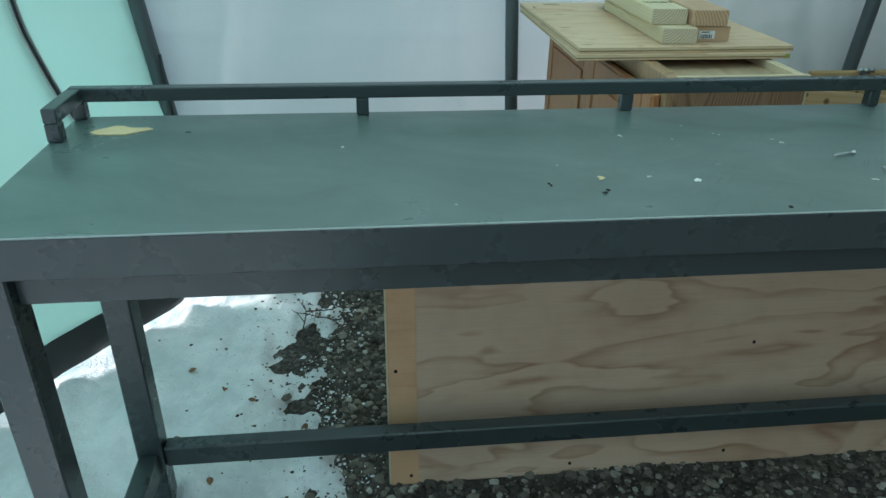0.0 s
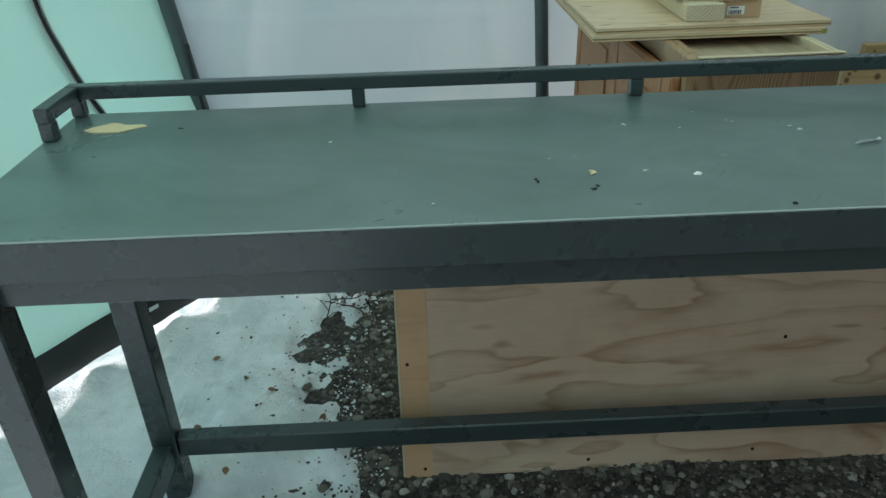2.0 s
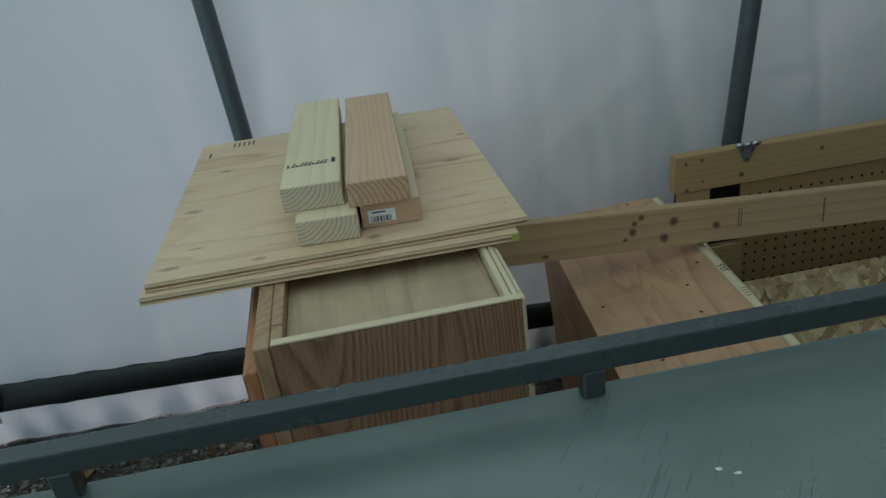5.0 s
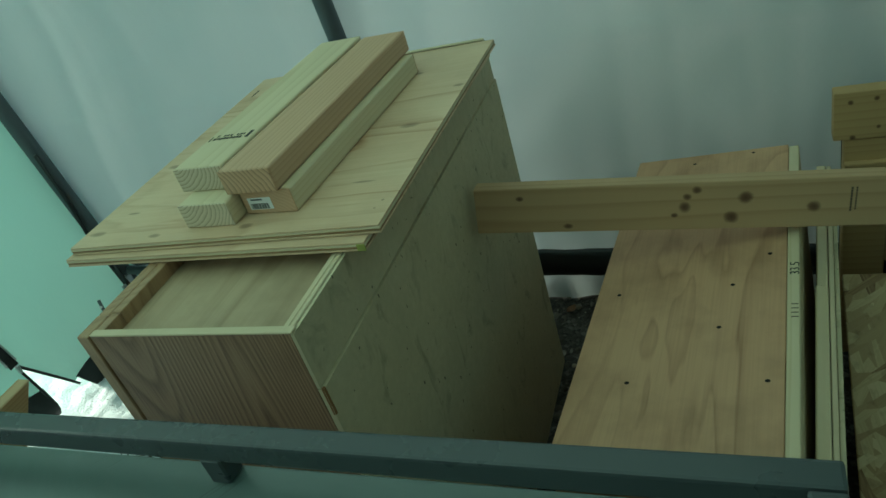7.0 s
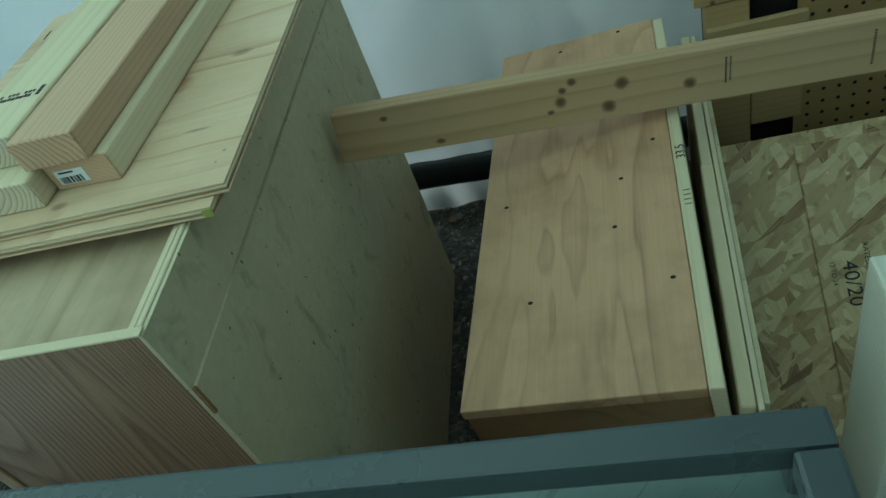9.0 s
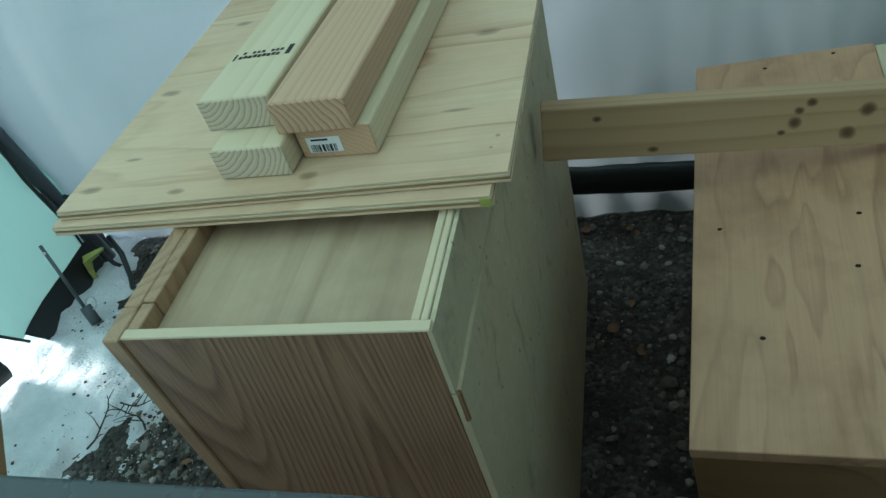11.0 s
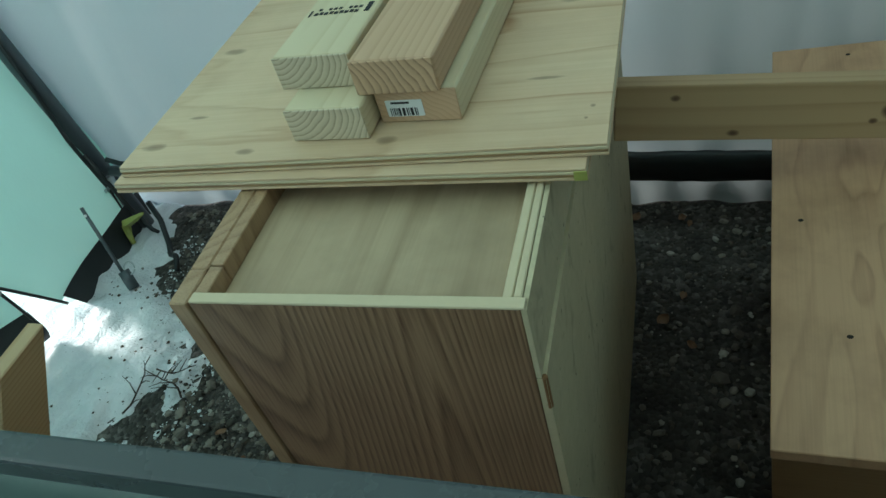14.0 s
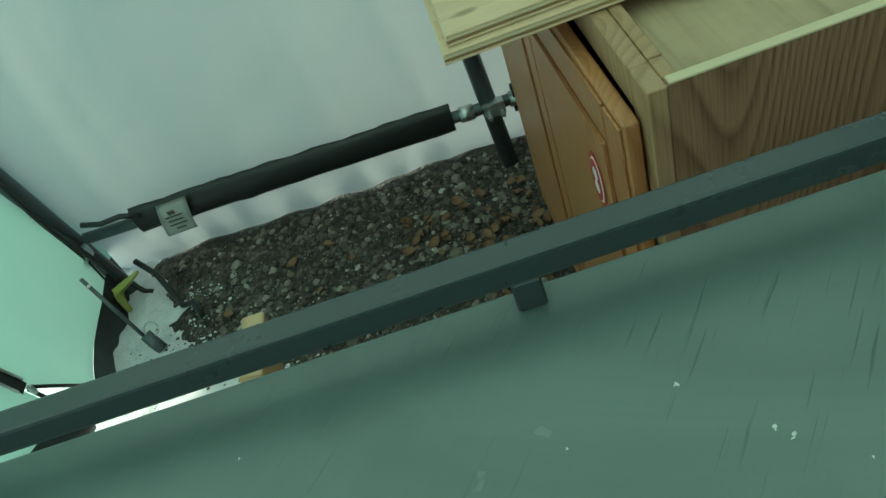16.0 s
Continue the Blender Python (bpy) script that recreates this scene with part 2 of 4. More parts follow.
def osb(name):
    """Pressed strands: layers of angular flakes, each with its own tone and fibre."""
    m, nt, b = mat(name)
    cols = hs = None
    for i, (turn, sx, sz) in enumerate(((12, 9, 38), (-38, 10, 44), (64, 9, 38), (-75, 12, 50), (35, 14, 60))):
        mp = coords(nt, (sx, 1, sz), (0, turn, 0))
        ad = nt.nodes.new("ShaderNodeVectorMath")
        ad.operation = 'ADD'
        lk(nt, mp, ad.inputs[0])
        ad.inputs[1].default_value = (3.7 * i, 0.31 * i, 1.9 * i)
        vo = nt.nodes.new("ShaderNodeTexVoronoi")
        lk(nt, ad.outputs[0], vo.inputs["Vector"])
        vo.inputs["Scale"].default_value = 1.0
        sp = nt.nodes.new("ShaderNodeSeparateColor")
        lk(nt, vo.outputs["Color"], sp.inputs[0])
        fib = noise_tex(nt, coords(nt, (8, 60, 260), (0, turn, 0)), 1.0, 2)
        tone = math_n(nt, 'MULTIPLY_ADD', math_n(nt, 'SUBTRACT', fib, 0.5), 0.55, sp.outputs[0])
        c = ramp(nt, tone, [(0.0, (0.17, 0.09, 0.036)), (0.15, (0.33, 0.215, 0.10)), (0.6, (0.44, 0.315, 0.165)), (1.0, (0.60, 0.47, 0.27))])
        pick = ramp(nt, sp.outputs[1], [(0.54, grey(0)), (0.56, grey(1))])
        cols = c if cols is None else mixc(nt, pick, cols, c)
        hs = sp.outputs[2] if hs is None else math_n(nt, 'MAXIMUM', hs, math_n(nt, 'MULTIPLY', pick, sp.outputs[2]))
    n = noise_tex(nt, coords(nt), 40, 4)
    cols = mixc(nt, ramp(nt, n, [(0.55, grey(0)), (0.8, grey(0.6))]), cols, (0.10, 0.055, 0.02))
    lk(nt, cols, b.inputs["Base Color"])
    b.inputs["Roughness"].default_value = 0.55
    bump(nt, b, hs, 0.5, 0.002)
    return m


def island(name, stops, rough=0.8, bscale=120):
    m, nt, b = mat(name)
    g = nt.nodes.new("ShaderNodeNewGeometry")
    c = ramp(nt, g.outputs["Random Per Island"], stops)
    n = noise_tex(nt, coords(nt), bscale, 4)
    c = mixc(nt, math_n(nt, 'MULTIPLY', n, 0.5), c, (0.02, 0.018, 0.016))
    lk(nt, c, b.inputs["Base Color"])
    b.inputs["Roughness"].default_value = rough
    bump(nt, b, n, 0.4, 0.001)
    return m


def soil(name):
    m, nt, b = mat(name)
    vo = nt.nodes.new("ShaderNodeTexVoronoi")
    lk(nt, coords(nt), vo.inputs["Vector"])
    vo.inputs["Scale"].default_value = 95
    sp = nt.nodes.new("ShaderNodeSeparateColor")
    lk(nt, vo.outputs["Color"], sp.inputs[0])
    c = ramp(nt, sp.outputs[0], [(0.0, (0.030, 0.026, 0.022)), (0.5, (0.075, 0.066, 0.056)), (0.85, (0.12, 0.108, 0.095)), (1.0, (0.22, 0.20, 0.18))])
    n = noise_tex(nt, coords(nt), 6, 5)
    c = mixc(nt, ramp(nt, n, [(0.35, grey(0)), (0.65, grey(0.85))]), c, (0.022, 0.018, 0.014))
    lk(nt, c, b.inputs["Base Color"])
    b.inputs["Roughness"].default_value = 0.85
    h = math_n(nt, 'SUBTRACT', noise_tex(nt, coords(nt), 60, 4), vo.outputs["Distance"])
    bump(nt, b, h, 0.8, 0.006)
    return m


def snow_mat(name):
    m, nt, b = mat(name)
    n = noise_tex(nt, coords(nt), 7, 6, 0.62)
    fine = noise_tex(nt, coords(nt), 110, 4, 0.6)
    col = mixc(nt, ramp(nt, n, [(0.35, grey(0)), (0.7, grey(1))]), (0.86, 0.86, 0.88), (0.60, 0.63, 0.65))
    grit = ramp(nt, noise_tex(nt, coords(nt), 75, 2, 0.6), [(0.70, grey(0)), (0.78, grey(1))])
    zone = ramp(nt, noise_tex(nt, coords(nt), 5, 3), [(0.42, grey(0)), (0.62, grey(1))])
    col = mixc(nt, math_n(nt, 'MULTIPLY', grit, math_n(nt, 'MULTIPLY', zone, 0.8)), col, (0.09, 0.07, 0.05))
    lk(nt, col, b.inputs["Base Color"])
    b.inputs["Roughness"].default_value = 0.55
    b.inputs["Subsurface Weight"].default_value = 0.0
    bump(nt, b, math_n(nt, 'MULTIPLY_ADD', fine, 0.35, n), 0.9, 0.018)
    return m


PINE = lumber("pine", (0.60, 0.435, 0.25), (0.42, 0.25, 0.11))
PINE_PINK = lumber("fir", (0.56, 0.37, 0.23), (0.42, 0.26, 0.145), ring=170, pith=(0.06, 0.08))
END_PINK = lumber("fir_end", (0.62, 0.41, 0.25), (0.11, 0.040, 0.016), ring=125, pith=(0.19, 0.05))
END_PALE = lumber("pine_end", (0.66, 0.56, 0.40), (0.17, 0.115, 0.062), ring=170, pith=(0.03, -0.07))
PINE_PALE = lumber("pale_pine", (0.66, 0.56, 0.37), (0.55, 0.44, 0.26), ring=120, pith=(0.02, 0.1))
OAK_SIDE = oak("oak_side", (0.38, 0.235, 0.135), (0.115, 0.055, 0.027))
OAK_DOOR = oak("oak_door", (0.47, 0.22, 0.09), (0.33, 0.135, 0.05))
OAK_FRAME = oak("oak_frame", (0.44, 0.29, 0.16), (0.26, 0.15, 0.075))
RAW_EDGE = plain("raw_wood_edge", (0.60, 0.50, 0.33), 0.6, var=0.12, scale=60)
CAB_TOP = veneer("cabinet_top_veneer", (0.46, 0.35, 0.22), (0.22, 0.145, 0.075), along=1, bands=9, contrast=0.55, stain=0.4, stretch=0.05)
BACKING = hardboard("hardboard_back")
CHIPBOARD = plain("chipped_edge", (0.24, 0.12, 0.045), 0.7)
PLY_FACE = veneer("ply_face", (0.68, 0.515, 0.335), (0.36, 0.19, 0.085), along=0, bands=8, contrast=1.0,
                  knots=((0.212, -0.030, 0.0065, 0.013, 1.6, 0.75), (0.256, 0.112, 0.0065, 0.008, 1.5, 0.8), (-0.236, -0.075, 0.0065, 0.013, 1.5, 0.7),
                         (-0.241, -0.288, 0.0065, 0.011, 1.6, 0.7), (-0.211, -0.232, 0.0065, 0.006, 2.6, 0.6), (-0.113, -0.306, 0.0065, 0.009, 1.5, 0.7), (0.050, -0.300, 0.0065, 0.009, 1.4, 0.9),
                         (-0.20, 0.12, 0.0065, 0.011, 1.6, 0.7), (0.198, -0.205, 0.0065, 0.005, 4.5, 0.7), (0.15, 0.2, 0.0065, 0.009, 1.6, 0.7), (0.252, -0.262, 0.0065, 0.003, 1, 1), (0.247, -0.282, 0.0065, 0.0025, 1, 1)))
PLY_CORE = veneer("ply_core", (0.36, 0.23, 0.11), (0.22, 0.12, 0.05), along=0, bands=5)
PLY_BROWN = veneer("ply_brown", (0.57, 0.345, 0.195), (0.20, 0.09, 0.04), along=1, bands=9, contrast=0.65, stretch=0.2, stain=0.4)
PLY_FRONT = veneer("ply_front", (0.60, 0.435, 0.32), (0.28, 0.155, 0.088), along=0, bands=8, contrast=1.15, stretch=0.22)
BAND = veneer("ply_band", (0.62, 0.38, 0.215), (0.46, 0.245, 0.12), along=0, bands=5, contrast=0.6)
STEEL = painted_top("scuffed_dark_paint")
# same paint as the tabletop, with the shade of the sides in its colour
STEEL_SHADED = plain("shaded_satin_paint", (0.037, 0.049, 0.052), 0.28, var=0.08, scale=9, bmp=0.0)
WORN = plain("worn_paint_edge", (0.30, 0.34, 0.33), 0.5, var=0.3, scale=60)
RUBBER = plain("black_rubber", (0.012, 0.012, 0.012), 0.7)
POLE = plain("grey_pole_paint", (0.10, 0.115, 0.125), 0.4, metal=0.35, var=0.15)
GALV = plain("galvanised_steel", (0.52, 0.55, 0.56), 0.35, metal=0.9, var=0.2)
BLACK_CLOTH = plain("black_sheeting", (0.016, 0.018, 0.019), 0.45, var=0.3, scale=25, bmp=0.4)
WHITE_PAPER = plain("white_label", (0.72, 0.73, 0.72), 0.6, var=0.05)
INK = plain("black_ink", (0.012, 0.012, 0.014), 0.7, var=0.1)
INK_GREY = plain("faded_ink", (0.10, 0.075, 0.05), 0.7, var=0.2)
RED = plain("red_print", (0.42, 0.03, 0.03), 0.5, var=0.1)
CREAM = plain("cream_flake", (0.66, 0.53, 0.30), 0.7, var=0.15, scale=80)
WHITE_BIT = plain("white_bits", (0.78, 0.8, 0.78), 0.7, var=0.1)
YELLOW = plain("yellow_green_bracket", (0.36, 0.36, 0.09), 0.5, var=0.25)
WHITE_WOOD = lumber("pale_primed_wood", (0.70, 0.69, 0.60), (0.60, 0.56, 0.44), ring=90)
WALL_SIDE = fabric("wall_sheeting", (0.655, 0.695, 0.69), 0.345)
# unseen right and front walls: dark, nearly opaque, to hold back light there
WALL_DIM = fabric("light_cutting_sheeting", (0.24, 0.29, 0.28), 0.02)
WALL_END = fabric("door_sheeting", (0.50, 0.80, 0.73), 0.088)
ROOF = fabric("roof_sheeting", (0.72, 0.93, 0.82), 0.72)
# less translucent roof, added so that the light falls off to the right
ROOF_DIM = fabric("dimmed_roof_sheeting", (0.60, 0.76, 0.66), 0.24)
OSB = osb("strand_board")
PEG = plain("pegboard_brown", (0.38, 0.24, 0.10), 0.6, var=0.12)
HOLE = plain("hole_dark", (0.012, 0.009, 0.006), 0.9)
SOIL = soil("gravel_ground")
SNOW = snow_mat("old_snow")
PEBBLE = island("pebbles", [(0.0, (0.035, 0.029, 0.022)), (0.4, (0.105, 0.088, 0.068)), (0.75, (0.21, 0.18, 0.145)), (0.93, (0.34, 0.31, 0.26)), (1.0, (0.55, 0.52, 0.46))])
GRIT = island("dark_grit", [(0.0, (0.02, 0.015, 0.01)), (1.0, (0.11, 0.065, 0.035))])
LEAF = island("dry_leaf", [(0.0, (0.15, 0.068, 0.032)), (0.5, (0.25, 0.13, 0.065)), (1.0, (0.40, 0.27, 0.155))], 0.7)


# ---- builders ----
def part(name, bm, material, parent=None, label="", m=None, smooth=False):
    me = bpy.data.meshes.new(name)
    bmesh.ops.recalc_face_normals(bm, faces=bm.faces[:])
    bm.to_mesh(me)
    bm.free()
    me.materials.append(material)
    if smooth:
        me.shade_smooth()
    ob = new(name, me)
    ob.parent = parent
    if m is not None:
        ob.matrix_basis = m
    if label:
        ob["label"] = label
    return ob


def share(name, src, parent, m):
    ob = new(name, src.data)
    ob.parent = parent
    ob.matrix_basis = m
    return ob


def thing(name, label, category, m=None, group="", kind=""):
    ob = new(name)
    ob.empty_display_size = 0.05
    if m is not None:
        ob.matrix_basis = m
    return tagged(ob, label, category, group, kind)


def block(sx, sy, sz, c=(0, 0, 0), bev=0.002, seg=1, bm=None):
    """A bevelled block of that size round c."""
    bm = bm or bmesh.new()
    r = bmesh.ops.create_cube(bm, size=1.0, matrix=Matrix.Translation(c) @ Matrix.Diagonal((sx, sy, sz, 1)))
    if bev > 0:
        es = list({e for v in r["verts"] for e in v.link_edges})
        bmesh.ops.bevel(bm, geom=es, offset=bev, segments=seg, profile=0.6, affect='EDGES')
    return bm


def span(x0, x1, y0, y1, z0, z1, bev=0.002, seg=1, bm=None):
    return block(x1 - x0, y1 - y0, z1 - z0, ((x0 + x1) / 2, (y0 + y1) / 2, (z0 + z1) / 2), bev, seg, bm)


def tube(points, radius, sides=12, bm=None, closed_ends=True):
    """A round bar that follows the points."""
    bm = bm or bmesh.new()
    pts = [Vector(p) for p in points]
    rings = []
    for i, p in enumerate(pts):
        d = (pts[min(i + 1, len(pts) - 1)] - pts[max(i - 1, 0)]).normalized()
        q = d.to_track_quat("Z", "Y")
        r = radius[i] if isinstance(radius, (list, tuple)) else radius
        rings.append([bm.verts.new(p + q @ Vector((r * math.cos(2 * math.pi * k / sides), r * math.sin(2 * math.pi * k / sides), 0))) for k in range(sides)])
    for a, b in zip(rings, rings[1:]):
        for k in range(sides):
            bm.faces.new((a[k], a[(k + 1) % sides], b[(k + 1) % sides], b[k]))
    if closed_ends:
        bm.faces.new(rings[0][::-1])
        bm.faces.new(rings[-1])
    return bm


def sheet(fn, us, vs, thick=0.0):
    """A curved sheet from fn(u, v)."""
    bm = bmesh.new()
    rows = [[bm.verts.new(fn(u, v)) for u in us] for v in vs]
    for a, b in zip(rows, rows[1:]):
        for i in range(len(us) - 1):
            bm.faces.new((a[i], a[i + 1], b[i + 1], b[i]))
    if thick:
        bmesh.ops.solidify(bm, geom=bm.faces[:], thickness=thick)
    return bm


def disc(r, sides=10, squash=1.0, thick=0.0006):
    bm = bmesh.new()
    bmesh.ops.create_cone(bm, cap_ends=True, segments=sides, radius1=r, radius2=r, depth=thick, matrix=Matrix.Diagonal((1, squash, 1, 1)))
    return bm


def steps(a, b, n):
    return [a + (b - a) * i / n for i in range(n + 1)]


def nz(x, y, z=0.0):
    return noise.noise(Vector((x, y, z)))


def smoothstep(a, b, x):
    t = min(1, max(0, (x - a) / (b - a)))
    return t * t * (3 - 2 * t)


# ---- ground ----
def snow_edge(y):
    """Where the old snow gives way to gravel, along x."""
    pts = ((-9, 0.5), (0.3, 0.49), (0.59, 0.47), (0.78, 0.41), (0.95, 0.37), (1.06, 0.41), (1.22, 0.45), (1.32, 0.45), (1.41, 0.36), (1.48, 0.21), (1.54, 0.16), (1.65, 0.16), (1.75, 0.12), (1.88, 0.02), (2.2, -0.05), (9, -0.05))
    for (y0, x0), (y1, x1) in zip(pts, pts[1:]):
        if y0 <= y <= y1:
            return x0 + (x1 - x0) * (y - y0) / (y1 - y0)
    return 0.5


def ground_z(x, y):
    return 0.010 * nz(x * 2.1, y * 2.1) + 0.004 * nz(x * 14, y * 14, 3)


def lines(lo, hi, step, far):
    out = [-far, -far / 4, -8, -4] + [lo + i * step for i in range(int((hi - lo) / step) + 1)] + [8, far / 4, far]
    return out


bm = sheet(lambda x, y: (x, y, ground_z(x, y) - 0.004), lines(-1.2, 3.6, 0.03, 400), lines(-1.6, 2.3, 0.03, 400))
part("ground", bm, SOIL, smooth=True)
tagged(bpy.data.objects["ground"], "damp dark gravel ground with fine stones", "ground", kind="structure")


def snow_z(x, y):
    d = snow_edge(y) + 0.08 * nz(x * 6, y * 6, 5) + 0.06 * nz(x * 15, y * 15, 2) + 0.055 * nz(x * 34, y * 34, 6) - x
    far = smoothstep(-0.25, -0.9, x) * 0.04
    lump = 0.026 * nz(x * 6, y * 6, 9) + 0.018 * nz(x * 14, y * 14, 1) + 0.008 * nz(x * 28, y * 28, 12) + 0.004 * nz(x * 40, y * 40, 4)
    if y > 1.88:
        far += 0.05 * smoothstep(1.88, 2.2, y)
    return ground_z(x, y) - 0.02 + smoothstep(0.0, 0.22, d) * (0.052 + far) + lump * smoothstep(-0.02, 0.1, d)


bm = sheet(lambda x, y: (x, y, snow_z(x, y)), [-300, -60, -12, -4, -2.4, -1.8] + steps(-1.4, -0.3, 50) + steps(-0.288, 0.62, 80), [-300, -60, -12, -4, -2.4] + steps(-1.4, 2.0, 190) + [3, 8, 40, 300])
part("snow", bm, SNOW, smooth=True)
tagged(bpy.data.objects["snow"], "patch of old crusted snow with dirt on it", "snow", kind="stuff")


# added out of view: blocks daylight from the lower right of the back wall
bm = sheet(lambda x, y: (x, y, max(-0.05, (1.12 + 0.10 * nz(x * 1.3, y, 3)) * smoothstep(1.10, 1.75, x) * smoothstep(3.4, 2.3, y) * smoothstep(1.9, 2.0, y) + 0.03 * nz(x * 4, y * 4, 2))), steps(1.0, 5.0, 60), steps(1.92, 3.6, 40))
part("snow_shade_bank", bm, SNOW, smooth=True)
tagged(bpy.data.objects["snow_shade_bank"], "unseen snow bank added outside to shade the low back wall", "snow", kind="stuff")


# ---- shelter of translucent sheeting ----
def back_y(x, z):
    lean = x + 0.10 * nz(z * 1.3, x * 0.7, 6)
    ridge = (1 - abs(nz(lean * 3.4, z * 0.55, 7)) * 2) ** 3 * 0.0058 + (1 - abs(nz(lean * 8 + 5, z * 1.1, 3)) * 2) ** 3 * 0.0018
    fold = 0.018 * nz(x * 2.2, z * 0.5, 17) + 0.004 * nz(x * 6 - z * 6, z * 5, 8)
    crease = 0.006 * math.exp(-((z - 0.80 - 0.05 * nz(x * 2, 0, 2)) / 0.012) ** 2)
    low = (0.045 + 0.03 * smoothstep(1.4, 0.9, x)) * smoothstep(0.24, 0.0, z)
    return 1.838 + low + fold - ridge - crease + 0.014 * smoothstep(0.3, 0.0, z) * nz(x * 11, z * 4, 4)


WALL_H = 2.0
bm = sheet(lambda x, z: (x, back_y(x, z), z), steps(-0.5, 4.4, 280), steps(0.0, WALL_H, 100))
part("wall_back", bm, WALL_SIDE, smooth=True)
tagged(bpy.data.objects["wall_back"], "wrinkled pale grey sheeting wall of a shelter", "wall", kind="structure")

LOW = ((1.87, -0.125), (1.5, -0.105), (1.36, -0.075), (1.26, -0.10), (1.10, -0.215), (0.9, -0.36), (0.58, -0.545), (0.38, -0.605), (-0.3, -0.78), (-3, -1.1))


def left_x(y, z):
    for (y1, x1), (y0, x0) in zip(LOW, LOW[1:]):
        if y0 <= y <= y1:
            low = x0 + (x1 - x0) * (y - y0) / (y1 - y0)
            break
    else:
        low = -0.12
    top = -0.255 - 0.17 * (1.86 - y)
    s = smoothstep(0.08, 1.0, z)
    fold = 0.026 * nz(y * 3, z * 0.9, 21) + 0.006 * nz(y * 8 + z * 3, z * 2, 13) + 0.005 * nz(y * 5 + z * 6, z * 5, 31)
    return low * (1 - s) + top * s + fold


def zip_y(z):
    return 1.255 - max(0, z - 0.4) * 0.09


def zip_a(z):
    return zip_y(z) + max(0, 0.28 - z) * 0.58


def zip_b(z):
    return zip_y(z) + max(0, 0.28 - z) * 0.06


def panel(edge0, edge1, z0, z1, nu, nv, off=0.0):
    def fn(u, v):
        z = z0 + (z1 - z0) * v
        y = edge0(z) + (edge1(z) - edge0(z)) * u
        return (left_x(y, z) + off, y, z)
    return sheet(fn, steps(0, 1, nu), steps(0, 1, nv))


bm = panel(lambda z: 1.86, zip_a, 0.11, WALL_H, 24, 90)
part("wall_left", bm, WALL_END, smooth=True)
tagged(bpy.data.objects["wall_left"], "mint-tinted translucent sheeting beside a zipped door", "wall", kind="structure")
DOOR_END = -0.12
bm = panel(zip_b, lambda z: DOOR_END, 0.10, WALL_H, 80, 90)
part("door_1", bm, WALL_END, smooth=True)
door = tagged(bpy.data.objects["door_1"], "mint-tinted sheeting door, unzipped at the bottom", "door", kind="structure")
# black hem flaps
bm = panel(lambda z: 1.84, lambda z: zip_a(z) + 0.02, 0.0, 0.125, 30, 5, 0.012)
part("hem_flap", bm, BLACK_CLOTH, bpy.data.objects["wall_left"], "black hem flap", smooth=True)


def hem(u, v):
    y = 1.268 + (DOOR_END - 1.268) * u
    z = 0.056 + 0.012 * nz(y * 5, 0, 17) + 0.112 * v
    return (left_x(y, z) + 0.012 + 0.016 * nz(y * 9, v * 2, 3) * (1 - v), y, z)


part("hem_flap", sheet(hem, steps(0, 1, 90), steps(0, 1, 5)), BLACK_CLOTH, door, "black wrinkled hem flap", smooth=True)
hb = part("hem_label", sheet(lambda u, v: (left_x(1.06 + u, 0.11) + 0.022, 1.06 + u, 0.107 + v), steps(-0.03, 0.03, 4), (0.0, 0.014)), WHITE_PAPER, door, "small white sewn label")
# zipper: two cords and a dark tape
for off, r, ma, lab in ((0.010, 0.0035, GALV, "pale zipper cord"), (-0.012, 0.0035, GALV, "pale zipper cord")):
    part("zipper_cord", tube([(left_x(zip_y(z), z) + 0.014, zip_y(z) + off * 1.6, z) for z in steps(0.29, WALL_H, 40)], r, 6), ma, door, lab, smooth=True)
part("zipper_tape", sheet(lambda u, z: (left_x(zip_y(z), z) + 0.010, zip_y(z) + u, z), (-0.016, 0.016), steps(0.275, WALL_H, 40)), BLACK_CLOTH, door, "black zipper tape", smooth=True)
for fn, zs in ((zip_a, (0.10, 0.27)), (zip_b, (0.10, 0.27))):
    part("zipper_edge", tube([(left_x(fn(z), z) + 0.012, fn(z), z) for z in steps(zs[0], zs[1], 10)], 0.005, 6), BLACK_CLOTH, door, "black open zipper edge", smooth=True)
part("zipper_slider", block(0.012, 0.012, 0.03, (left_x(zip_y(0.27), 0.27) + 0.02, zip_y(0.27), 0.265), 0.003), GALV, door, "metal zipper slider")

# walls and roof that close the place
bm = sheet(lambda y, z: (4.4 + 0.01 * nz(y * 3, z), y, z), steps(-3.0, 1.86, 40), steps(0, WALL_H, 20))
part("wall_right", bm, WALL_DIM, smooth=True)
tagged(bpy.data.objects["wall_right"], "unseen sheeting end wall, darkened to cut the light", "wall", kind="structure")
bm = sheet(lambda x, z: (x, -3.0 + 0.01 * nz(x * 3, z), z), steps(-1.1, 4.4, 40), steps(0, WALL_H, 20))
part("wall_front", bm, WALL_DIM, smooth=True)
tagged(bpy.data.objects["wall_front"], "unseen sheeting long wall, darkened to cut the light", "wall", kind="structure")
# the unseen roof is split here; the right part is dimmed to shade that side
ROOF_SPLIT = 2.0
